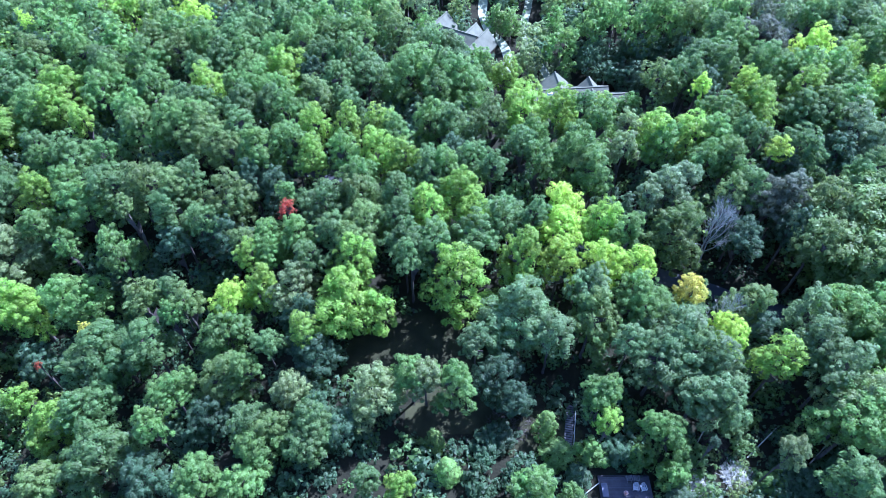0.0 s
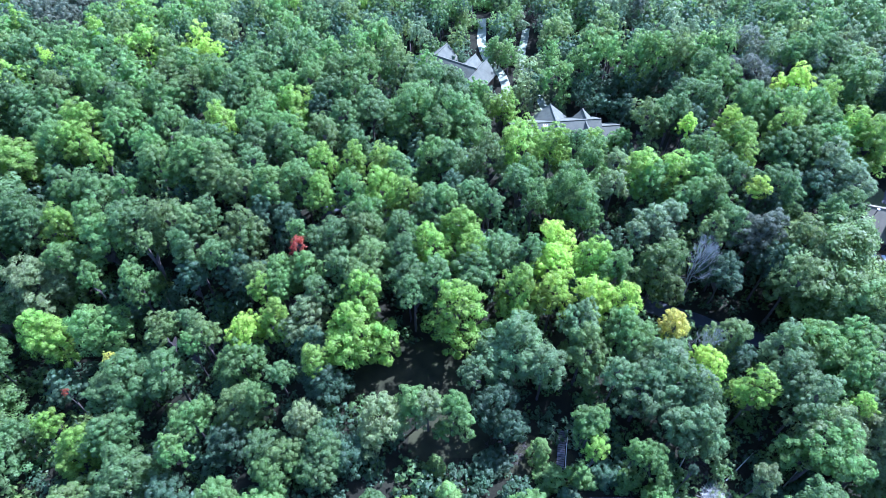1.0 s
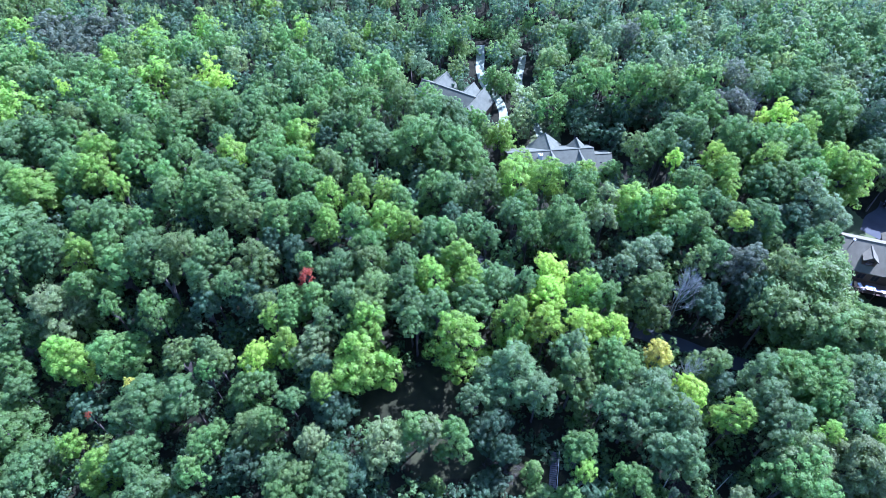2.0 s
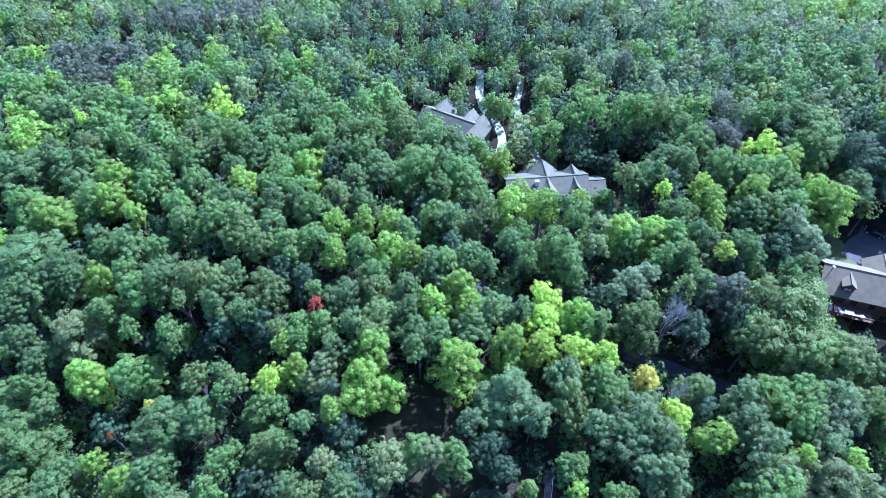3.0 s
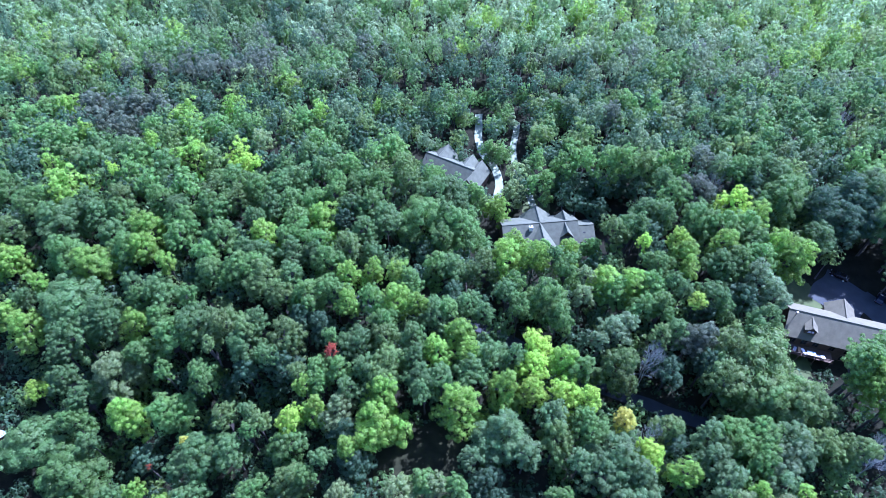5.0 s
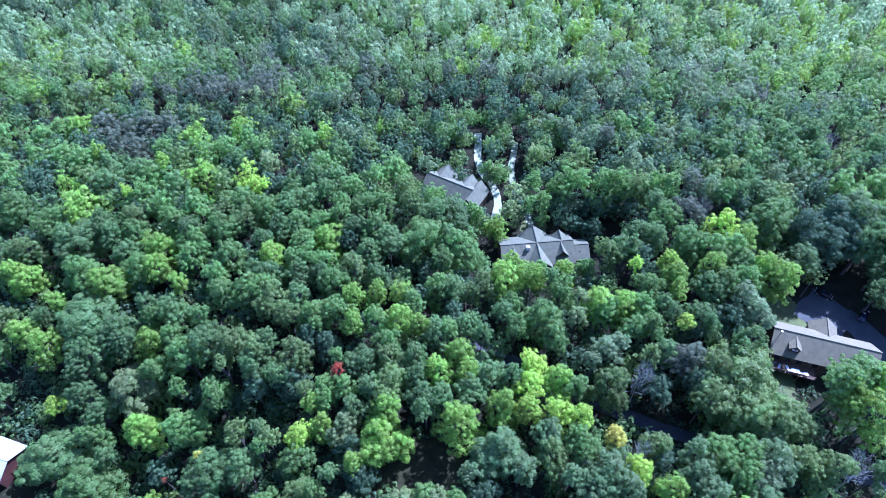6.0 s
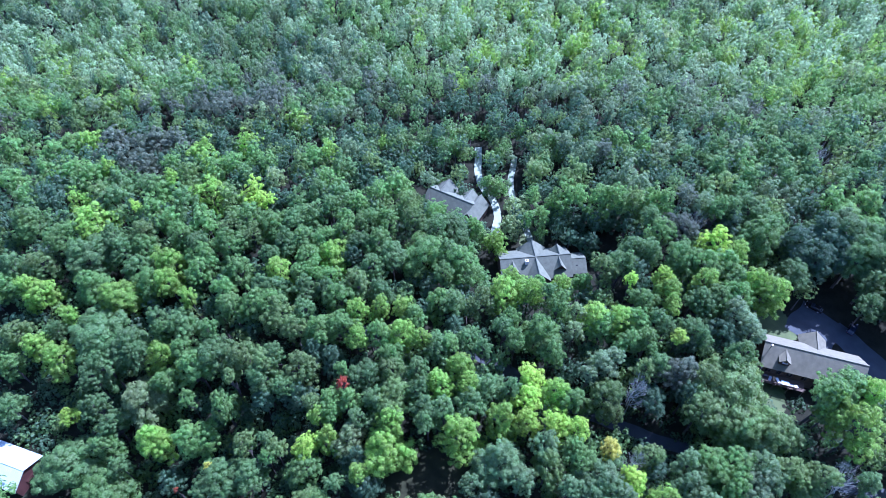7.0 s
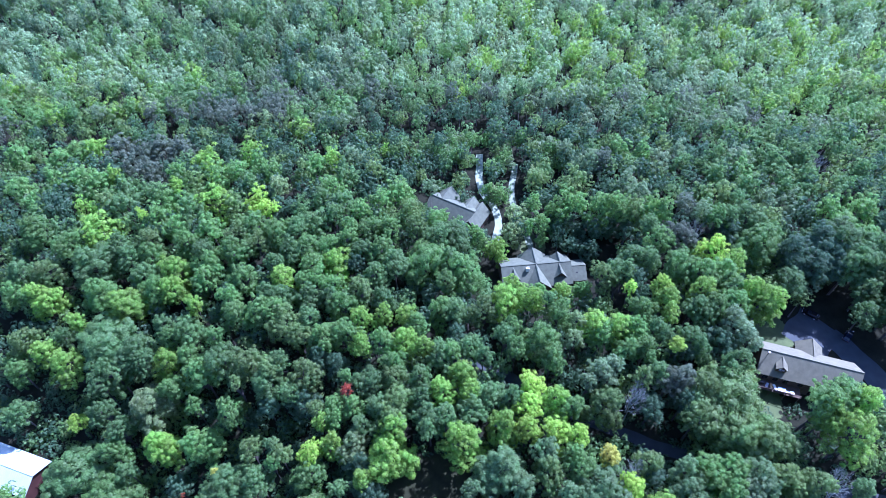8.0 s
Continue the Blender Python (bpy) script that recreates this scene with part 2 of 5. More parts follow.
def near_line(x, y, line, reach):
    best = np.full(np.shape(x), 1e9)
    for (x0, y0), (x1, y1) in zip(line[:-1], line[1:]):
        dx, dy = x1 - x0, y1 - y0
        s = np.clip(((x - x0) * dx + (y - y0) * dy) / (dx * dx + dy * dy), 0, 1)
        best = np.minimum(best, np.hypot(x - x0 - s * dx, y - y0 - s * dy))
    return best < reach


def is_open(x, y):
    """Where no filling trees stand: lawns, drives, buildings."""
    o = np.zeros(np.shape(x), bool)
    for f in CLEARINGS:
        o |= f(x, y)
    for name, mat, line, width, label in DRIVES:
        o |= near_line(x, y, line, width * 0.5 + (0.3 if name == "road" else 1.3 if mat is GRAVEL else 1.0))
    o |= near_line(x, y, [(82.6, 82.2), (105.5, 75.2)], 8.5)
    o |= near_line(x, y, [(16, 113.3), (42, 116)], 8.0)
    o |= near_line(x, y, [(84, 74), (79, 67)], 3.4)
    o |= near_line(x, y, [(14, 105), (42, 106)], 3.2)
    o |= near_line(x, y, [(-5.6, 143.5), (12, 134)], 6.2)
    o |= near_line(x, y, [(-124, 60), (-107.7, 55)], 7.0)
    o |= near_line(x, y, [(11.0, 143), (11.5, 172)], 3.0)
    o |= near_line(x, y, [(21.6, 139), (24.3, 165)], 2.6)
    o |= near_line(x, y, [(15.5, 122), (16.5, 134)], 2.4)
    o |= near_line(x, y, [(25.5, 122), (27, 130)], 2.2)
    o |= (abs(x - 25) < 4.6) & (abs(y - 26.5) < 4.4)
    o |= near_line(x, y, [(18, 33), (20, 42)], 1.5)
    o |= near_line(x, y, [(36, 37), (40, 28)], 1.7)
    return o


# ---- trees ----
def leaf_sprays(rng, centre, outward, size, jitter=0.34):
    """Small pointed leaf sprays at the centres, facing outward."""
    n = len(centre)
    nrm = outward + rng.normal(0, jitter, (n, 3)) + (0, 0, 0.45)
    nrm /= np.linalg.norm(nrm, axis=1)[:, None]
    t = np.cross(nrm, rng.normal(0, 1, (n, 3)))
    t /= np.linalg.norm(t, axis=1)[:, None]
    b = np.cross(nrm, t)
    s = (size * rng.uniform(0.6, 1.4, n))[:, None]
    w = rng.uniform(0.45, 0.75, (n, 1))
    v = np.stack([centre + t * s, centre - t * s * 0.7 + b * s * w, centre - t * s * 0.7 - b * s * w], 1).reshape(-1, 3)
    return v, np.arange(n * 3).reshape(-1, 3)


def crown_arrays(seed, R, tall=1.0, tufts=80, per=110, leaf=0.13, cone=0.0):
    """A crown of several leafy masses set off from one another, each carrying flattened tufts of leaf sprays with gaps between them."""
    rng = np.random.default_rng(seed)
    masses = [(0.0, 0.0, -0.12, 0.62)]
    turn = rng.uniform(0, 6.28)
    for i in range(int(rng.integers(8, 12))):
        an, off = turn + i * 2.4 + rng.normal(0, 0.35), rng.uniform(0.36, 0.82)
        masses.append((math.cos(an) * off, math.sin(an) * off, 0.34 - 0.85 * off + rng.uniform(-0.34, 0.24), rng.uniform(0.24, 0.44)))
    masses.append((rng.uniform(-0.3, 0.3), rng.uniform(-0.3, 0.3), 0.46, rng.uniform(0.30, 0.44)))
    if cone:
        masses = [(0.0, 0.0, 0.0, 0.95)]
    area = sum(m[3] ** 2 for m in masses)
    P, D = [], []
    for mx, my, mz, mr in masses:
        n = max(5, int(1.55 * tufts * mr ** 2 / area))
        i = np.arange(n) + 0.5
        cz = 1 - i / n * 1.6
        az = i * 2.39996 + rng.normal(0, 0.4, n)
        sr = np.sqrt(np.clip(1 - cz ** 2, 0, 1))
        d = np.stack([sr * np.cos(az), sr * np.sin(az), cz], -1)
        q = np.array((mx, my, mz)) + d * (mr * rng.uniform(0.66, 1.10, n))[:, None]
        keep = np.ones(n, bool)
        for ox, oy, oz, orr in masses:
            if (ox, oy, oz) != (mx, my, mz):
                keep &= np.linalg.norm(q - (ox, oy, oz), axis=1) > orr * 0.74
        P.append(q[keep])
        D.append(d[keep])
    p, d = np.concatenate(P) * R, np.concatenate(D)

    def shaped(q):
        q[:, 2] *= np.where(q[:, 2] > 0, tall, tall * 1.7)
        if cone:
            h = (q[:, 2] / (R * tall) + 1.1) / 2.1
            q[:, :2] *= np.clip(1.15 - cone * h, 0.12, 1.2)[:, None]
        return q
    p = shaped(p)
    tufts = len(p)
    tr = np.clip(R * 0.15, 0.42, 0.84) * rng.uniform(0.6, 1.35, tufts)
    k = tufts * per
    which = np.repeat(np.arange(tufts), per)
    o = rng.normal(0, 0.8, (k, 3)) + d[which] * 0.8 + (0, 0, 0.6)
    o /= np.linalg.norm(o, axis=1)[:, None]
    c = p[which] + o * (tr[which] * rng.uniform(0.55, 1.1, k))[:, None] * (1.12, 1.12, 0.66)
    v, f = leaf_sprays(rng, c, o, leaf, 0.30)
    inner = []
    for mx, my, mz, mr in masses:  # sparse larger sprays inside, so that no crown is hollow
        d = rng.normal(0, 1, (int(40 + 120 * mr), 3))
        d /= np.linalg.norm(d, axis=1)[:, None]
        q = shaped((np.array((mx, my, mz)) + d * mr * rng.uniform(0.3, 0.6, (len(d), 1))) * R)
        inner.append(leaf_sprays(rng, q, d, R * 0.065, 0.7))
    return joined([(v, f)] + inner)


def tube(path, radii, seg=7):
    path = [Vector(p) for p in path]
    v, f = [], []
    for i, p in enumerate(path):
        d = (path[min(i + 1, len(path) - 1)] - path[max(i - 1, 0)]).normalized()
        x = d.orthogonal().normalized()
        y = d.cross(x)
        for j in range(seg):
            an = 2 * math.pi * j / seg
            v.append(p + (x * math.cos(an) + y * math.sin(an)) * radii[i])
    for i in range(len(path) - 1):
        for j in range(seg):
            a0, a1 = i * seg + j, i * seg + (j + 1) % seg
            f += [(a0, a1, a1 + seg), (a0, a1 + seg, a0 + seg)]
    return np.array([tuple(p) for p in v]), np.array(f)


def joined(pieces):
    V, F, n = [], [], 0
    for v, f in pieces:
        V.append(v)
        F.append(f + n)
        n += len(v)
    return np.concatenate(V), np.concatenate(F)


def trunk_arrays(seed):
    """A trunk one high with limbs that reach into the crown."""
    rng = random.Random(seed)
    bend = [(rng.uniform(-0.4, 0.4) * h, rng.uniform(-0.4, 0.4) * h, h) for h in (0, 0.2, 0.45, 0.7, 1.0)]
    out_ = [tube(bend, [0.34, 0.26, 0.22, 0.17, 0.10], 8)]
    for i in range(6):
        h = rng.uniform(0.55, 0.95)
        an = i * 1.05 + rng.uniform(-0.3, 0.3)
        L = rng.uniform(1.4, 2.4)
        s = Vector((bend[3][0] * h, bend[3][1] * h, h))
        out_.append(tube([s, s + Vector((math.cos(an) * L * 0.5, math.sin(an) * L * 0.5, 0.05)), s + Vector((math.cos(an) * L, math.sin(an) * L, 0.11))], [0.10, 0.07, 0.03], 5))
    return joined(out_)


def bare_arrays(seed, depth=5):
    """A leafless tree one high, with forking branches."""
    rng = random.Random(seed)
    out_ = []

    def fork(p, d, L, r, n):
        q = p + d * L
        mid = p + d * L * 0.5 + Vector((rng.uniform(-1, 1), rng.uniform(-1, 1), rng.uniform(-1, 1))) * L * 0.06
        out_.append(tube([p, mid, q], [r, r * 0.8, r * 0.6], 5 if n > 1 else 4))
        if n == 0:
            return
        for i in range(4 if n > 1 else 3):
            e_ = (d + Vector((rng.uniform(-1, 1), rng.uniform(-1, 1), rng.uniform(-0.4, 0.7))) * 0.85).normalized()
            fork(p + d * L * rng.uniform(0.55, 1.0), e_, L * rng.uniform(0.55, 0.75), r * 0.52, n - 1)
    fork(Vector((0, 0, 0)), Vector((0.05, 0, 1)).normalized(), 0.42, 0.011, depth)
    return joined(out_)


SIZES = {"s": (2.2, 62, 78, 0.110), "m": (3.8, 108, 92, 0.138), "g": (5.6, 170, 112, 0.170)}
CROWNS = {}


def crown_mesh(code, size, variant):
    key = (code, size, variant)
    if key not in CROWNS:
        R, tufts, per, leaf = SIZES[size]
        cone = 0.75 if code == "c" else 0.0
        tall = {"c": 2.0, "k": 1.1, "b": 0.95, "o": 1.0}.get(code, 1.0)
        if code == "r":
            tufts, per = 14, 24
        v, f = crown_arrays(ord(code) * 101 + int(R * 10) * 7 + variant, R, tall, tufts, per, leaf, cone)
        CROWNS[key] = mesh_of("crown", v, f, LEAF[code])
    return CROWNS[key]


TRUNKS = [mesh_of("trunk", *trunk_arrays(s), BARK) for s in range(4)]
BARES = [mesh_of("bare_crown", *bare_arrays(s + 40), DEAD) for s in range(3)]
WORDS = {
    "m": ("broad leafy tree with a mid-green rounded crown", "tree"), "b": ("broad tree with a dense blue-green crown", "tree"),
    "e": ("broad tree with a full teal-green crown", "tree"), "d": ("shaded tree with a dark green crown", "tree"), "k": ("leafy tree with a fresh bright green crown", "tree"),
    "l": ("tree with a sunlit lime-green crown", "tree"), "o": ("leafy tree with an olive-green crown", "tree"),
    "w": ("tree crowned with pale tan seed clusters", "tree"), "y": ("tree turning yellow and orange early", "tree"),
    "p": ("tree with a dull grey-purple crown", "tree"), "r": ("small tree with bright red leaves", "tree"),
    "c": ("slender pointed young tree with pale green leaves", "tree"), "g": ("dead leafless tree with bleached grey branches", "dead tree"),
    "v": ("leafy tree with a pale yellow-green crown", "tree"), "h": ("thin-leaved tree with a grey-green crown", "tree"), "z": ("low dark green bush", "bush"), "q": ("dense mid-green bush beside the platform", "bush"),
}
PLACED = []
tree_dice = random.Random(11)


def grow(code, x, y, top, r):
    """A tree at x, y whose crown is r wide from the middle and ends at the height top."""
    z0 = float(ground_z(np.array(x), np.array(y)))
    label, category = WORDS[code]
    top = max(top, z0 + 1.6 * r)
    PLACED.append((x, y, top, r))
    kind = "dead_tree" if code == "g" else "bush" if code in "zq" else "tree"
    base = tagged(new(kind), label, category, "trees of the wood")
    base.matrix_world = pose(x, y, z0 - 0.15, 0, 0, tree_dice.uniform(0, 360))
    if code == "g":
        p = new("bare_crown", tree_dice.choice(BARES))
        p.parent = base
        p.scale = ((top - z0) * 0.55, (top - z0) * 0.55, top - z0)
        return base
    size = "s" if r < 2.9 else "m" if r < 4.7 else "g"
    shape = {"z": "d", "q": "m"}.get(code, code)
    me = crown_mesh(shape, size, tree_dice.randrange(4 if code in "mbko" else 2))
    R = SIZES[size][0]
    s = r / R
    tall = 2.0 if code == "c" else 1.0
    high = s * min(1.38, max(0.9, (top - z0) / (r * 2.3)))
    crown = new("crown", me)
    crown.parent = base
    crown.scale = (s * tree_dice.uniform(0.95, 1.28), s * tree_dice.uniform(0.95, 1.28), high)
    middle = top - z0 + 0.15 - high * R * tall * 0.95
    crown.location = (0, 0, middle)
    crown.rotation_euler = (0, 0, tree_dice.uniform(0, 6.28))
    trunk = new("trunk", tree_dice.choice(TRUNKS))
    trunk.parent = base
    k = r / 4.0
    trunk.scale = (k, k, max(1.0, middle - high * R * 0.15))
    return base


# ---- the trees that stand apart ----
grow("b", 49.3, 25.2, 17.1, 2.8)
grow("m", 16.4, 25.4, 9.3, 1.8)
grow("z", 31.6, 25.9, 4.0, 2.0)
grow("k", -5.3, 26.5, 10.8, 2.2)
grow("m", 11.8, 26.9, 10.1, 2.6)
grow("b", -9.9, 27.5, 10.5, 2.1)
grow("m", -26.8, 27.5, 8.4, 3.2)
grow("q", 44.6, 28.5, 4.0, 2.0)
grow("m", -33.1, 28.9, 7.9, 3.0)
grow("z", 47.8, 29.0, 2.8, 3.2)
grow("v", 43.3, 29.0, 15.4, 1.9)
grow("q", 31.3, 29.3, 6.0, 2.4)
grow("z", 18.7, 29.6, 3.6, 1.8)
grow("z", 54.4, 29.8, 2.7, 3.3)
grow("z", 33.7, 29.9, 14.0, 0.7)
grow("c", 0.5, 30.1, 5.0, 2.4)
grow("d", -42.1, 30.2, 4.3, 3.4)
grow("m", 66.0, 30.5, 12.0, 3.2)
grow("o", 60.0, 31.5, 12.0, 3.2)
grow("o", -60.1, 31.9, -1.0, 3.5)
grow("q", 27.6, 32.4, 4.6, 2.2)
grow("m", 53.0, 32.5, 18.6, 3.7)
grow("c", 16.0, 32.6, 5.3, 2.6)
grow("m", -25.4, 32.7, 9.3, 3.5)
grow("m", 30.0, 32.7, 12.7, 2.9)
grow("v", 65.7, 32.7, 18.7, 3.3)
grow("q", 20.6, 33.0, 4.2, 2.3)
grow("z", 24.3, 33.2, 4.4, 2.4)
grow("b", -18.4, 33.2, 10.5, 3.4)
grow("b", -50.1, 33.4, 4.9, 4.5)
grow("m", 27.9, 33.9, 12.6, 1.7)
grow("k", 22.0, 33.9, 12.3, 1.7)
grow("v", 61.6, 34.1, 19.3, 5.0)
grow("z", 5.9, 34.2, 2.5, 2.3)
grow("c", -1.1, 34.4, 5.6, 1.8)
grow("o", -23.7, 34.9, 9.6, 2.1)
grow("v", 54.7, 35.0, 18.7, 4.2)
grow("d", -14.5, 35.1, 8.2, 2.7)
grow("z", 8.4, 35.5, 2.7, 2.2)
grow("b", -18.4, 35.8, 11.1, 3.5)
grow("b", -26.8, 36.3, 9.2, 2.6)
grow("c", 14.7, 36.3, 6.6, 2.0)
grow("m", -42.0, 36.4, 7.5, 2.2)
grow("b", -52.8, 36.8, 2.6, 1.9)
grow("k", 66.5, 36.9, 18.4, 2.2)
grow("e", 38.2, 37.3, 15.4, 3.9)
grow("k", 58.5, 37.6, 18.6, 1.5)
grow("m", 21.3, 37.8, 13.9, 2.3)
grow("m", 22.0, 37.9, 14.2, 2.0)
grow("e", 35.1, 38.0, 15.1, 3.1)
grow("d", -17.9, 38.4, 8.2, 2.0)
grow("d", -34.4, 38.4, 6.0, 3.1)
grow("d", 10.1, 38.6, 10.4, 2.2)
grow("e", 63.7, 38.9, 18.5, 2.7)
grow("o", -83.7, 39.0, -3.4, 2.5)
grow("v", -22.4, 39.4, 10.4, 2.0)
grow("b", -76.9, 39.9, -3.0, 4.5)
grow("v", -9.7, 40.0, 12.5, 4.0)
grow("m", 1.4, 40.1, 13.2, 3.0)
grow("e", 53.5, 40.2, 18.4, 3.0)
grow("k", -61.8, 40.2, -0.2, 4.5)
grow("v", -21.3, 40.3, 11.0, 2.3)
grow("e", 37.6, 40.5, 16.4, 3.5)
grow("d", 11.2, 40.6, 5.8, 2.2)
grow("v", -2.5, 40.8, 12.9, 2.4)
grow("m", -4.5, 41.3, 13.2, 2.4)
grow("m", -40.1, 41.4, 8.5, 3.0)
grow("b", -54.7, 41.4, 3.7, 4.0)
grow("k", 46.3, 41.6, 17.1, 2.7)
grow("e", 30.3, 42.5, 16.4, 3.5)
grow("d", 8.3, 42.8, 11.3, 2.9)
grow("e", 36.1, 43.2, 16.9, 3.5)
grow("b", -74.2, 43.2, -2.8, 3.3)
grow("o", -32.6, 43.6, 10.1, 3.9)
grow("m", -28.9, 43.7, 10.3, 2.3)
grow("g", 64.1, 44.0, 18.5, 2.6)
grow("h", 66.1, 44.1, 18.8, 3.9)
grow("b", 89.2, 44.1, 19.9, 2.4)
grow("e", 52.5, 44.2, 18.3, 3.2)
grow("k", -68.5, 44.4, -2.0, 2.6)
grow("m", 59.9, 44.4, 19.2, 4.9)
grow("e", 26.3, 44.6, 16.8, 2.0)
grow("g", 86.0, 44.9, 20.2, 3.0)
grow("e", 69.3, 45.1, 18.6, 2.5)
grow("o", 76.5, 45.2, 16.4, 3.1)
grow("o", 80.1, 45.5, 20.2, 3.0)
grow("e", 4.8, 45.6, 15.0, 2.0)
grow("l", 40.4, 46.0, 17.0, 3.2)
grow("e", 15.6, 46.4, 16.4, 2.8)
grow("d", -19.5, 46.4, 10.4, 3.6)
grow("o", 76.8, 46.5, 16.0, 3.2)
grow("b", -26.2, 46.9, 11.5, 1.9)
grow("o", 73.6, 47.4, 18.9, 2.4)
grow("e", 33.3, 47.5, 17.8, 4.5)
grow("d", 45.5, 48.0, 14.2, 2.6)
grow("r", -64.8, 48.2, 0.1, 0.6)
grow("b", -57.3, 48.4, 4.2, 3.4)
grow("m", -84.6, 48.4, -0.9, 7.4)
grow("m", 58.3, 48.5, 19.0, 4.4)
grow("k", -20.6, 48.5, 13.2, 2.3)
grow("e", 52.7, 48.7, 18.0, 3.7)
grow("e", 67.6, 48.8, 19.5, 3.7)
grow("m", 62.1, 49.0, 19.2, 3.6)
grow("o", 21.9, 49.1, 17.2, 3.8)
grow("g", 40.8, 49.2, 18.4, 2.0)
grow("m", 29.2, 49.9, 17.8, 3.1)
grow("b", -46.5, 50.3, 8.9, 3.2)
grow("b", -53.2, 50.3, 7.1, 5.2)
grow("e", 11.6, 50.5, 17.2, 5.4)
grow("m", -33.7, 50.7, 10.7, 4.2)
grow("o", 44.9, 51.0, 17.2, 2.9)
grow("d", -68.6, 51.6, -1.5, 2.6)
grow("y", -56.7, 52.2, 5.4, 0.9)
grow("y", 36.3, 52.3, 17.3, 2.3)
grow("m", 27.7, 52.8, 17.7, 2.5)
grow("m", -42.6, 53.1, 9.4, 1.6)
grow("d", -21.9, 53.2, 11.2, 3.0)
grow("e", 21.9, 53.6, 17.8, 2.9)
grow("k", -14.4, 54.1, 16.5, 4.9)
grow("b", -81.7, 54.9, 0.2, 2.5)
grow("l", -33.6, 55.4, 11.4, 3.1)
grow("o", -41.1, 55.4, 10.5, 2.5)
grow("b", -97.1, 55.5, 0.0, 6.8)
grow("k", 91.6, 55.7, 24.0, 4.3)
grow("o", 75.1, 55.9, 20.7, 4.1)
grow("k", 2.6, 56.3, 18.0, 4.3)
grow("o", 71.0, 56.3, 20.9, 5.2)
grow("w", -23.1, 56.5, 14.3, 3.4)
grow("k", -28.4, 56.8, 13.0, 3.0)
grow("o", -48.7, 56.9, 9.7, 2.4)
grow("l", 29.3, 57.0, 18.2, 2.5)
grow("b", -43.3, 57.2, 10.7, 1.6)
grow("o", 65.9, 57.6, 20.3, 4.5)
grow("l", 24.6, 58.4, 18.2, 3.6)
grow("l", 18.2, 59.0, 17.7, 3.1)
grow("k", -13.2, 59.4, 17.7, 3.5)
grow("m", -86.8, 59.7, 1.4, 3.5)
grow("b", -5.0, 59.8, 18.4, 3.1)
grow("k", 12.0, 60.0, 17.9, 3.9)
grow("k", 87.0, 60.1, 24.1, 3.8)
grow("b", -21.1, 60.4, 15.6, 2.4)
grow("m", -63.0, 60.5, 7.4, 4.7)
grow("k", -73.3, 60.6, 4.7, 4.9)
grow("o", 58.4, 61.2, 19.8, 3.7)
grow("b", -1.2, 61.4, 18.7, 2.5)
grow("b", -6.0, 61.8, 18.6, 2.6)
grow("o", -13.5, 62.0, 18.2, 3.2)
grow("k", -31.4, 62.2, 13.4, 2.2)
grow("m", 86.4, 62.2, 26.3, 4.5)
grow("m", -28.2, 62.9, 14.0, 2.9)
grow("k", 95.1, 62.9, 25.4, 3.8)
grow("b", 4.6, 63.5, 18.4, 3.2)
grow("m", 29.2, 64.2, 18.3, 2.6)
grow("o", 65.9, 64.3, 22.1, 8.5)
grow("m", 91.0, 64.5, 25.3, 4.5)
grow("l", 18.8, 64.6, 18.4, 3.0)
grow("d", 48.9, 64.7, 15.7, 2.9)
grow("m", -23.5, 64.8, 15.8, 2.7)
grow("b", -17.3, 64.9, 17.7, 2.7)
grow("b", -85.9, 64.9, 4.1, 3.9)
grow("o", 37.2, 65.0, 18.8, 4.4)
grow("o", -32.9, 65.1, 13.8, 2.3)
grow("m", -28.5, 65.6, 15.1, 3.4)
grow("m", -55.7, 66.1, 12.0, 3.4)
grow("g", 44.3, 66.1, 20.3, 3.8)
grow("d", 57.2, 66.4, 17.2, 3.3)
grow("k", 25.3, 66.4, 18.6, 3.3)
grow("b", -7.0, 66.5, 19.3, 3.0)
grow("b", 14.6, 66.6, 18.5, 2.4)
grow("o", -12.8, 66.7, 18.7, 3.6)
grow("m", 70.1, 67.1, 21.2, 1.7)
grow("b", 9.1, 67.2, 18.7, 3.4)
grow("d", -45.8, 67.4, 11.4, 2.6)
grow("l", -98.6, 67.4, 0.9, 2.4)
grow("o", 62.7, 67.6, 21.2, 4.3)
grow("k", 4.9, 67.8, 18.9, 2.7)
grow("k", -1.9, 67.9, 19.4, 3.2)
grow("r", -25.3, 68.4, 16.7, 1.4)
grow("b", -91.2, 68.7, 5.3, 2.9)
grow("m", -65.8, 68.7, 8.7, 2.1)
grow("d", -37.5, 68.8, 12.1, 3.3)
grow("b", -40.1, 69.3, 15.4, 3.0)
grow("b", -114.2, 69.5, 3.7, 3.2)
grow("l", 19.7, 69.6, 18.9, 3.4)
grow("h", 33.4, 69.9, 18.7, 1.8)
grow("p", 57.1, 70.9, 20.5, 2.6)
grow("v", -79.5, 70.9, 7.3, 6.1)
grow("o", 47.3, 71.0, 19.4, 2.1)
grow("p", 54.3, 71.1, 20.1, 3.6)
grow("b", -19.8, 71.4, 18.2, 3.3)
grow("b", 68.3, 71.4, 21.4, 2.5)
grow("b", -7.4, 71.5, 19.7, 3.0)
grow("o", -54.0, 71.7, 14.0, 1.6)
grow("b", -46.3, 71.7, 16.2, 4.0)
grow("b", 51.0, 72.0, 20.0, 2.6)
grow("o", -14.2, 72.1, 19.1, 3.3)
grow("m", -26.0, 72.2, 16.8, 1.6)
grow("k", 2.8, 72.7, 19.7, 3.7)
grow("h", 37.7, 72.9, 19.6, 3.4)
grow("o", -37.3, 73.8, 17.3, 4.0)
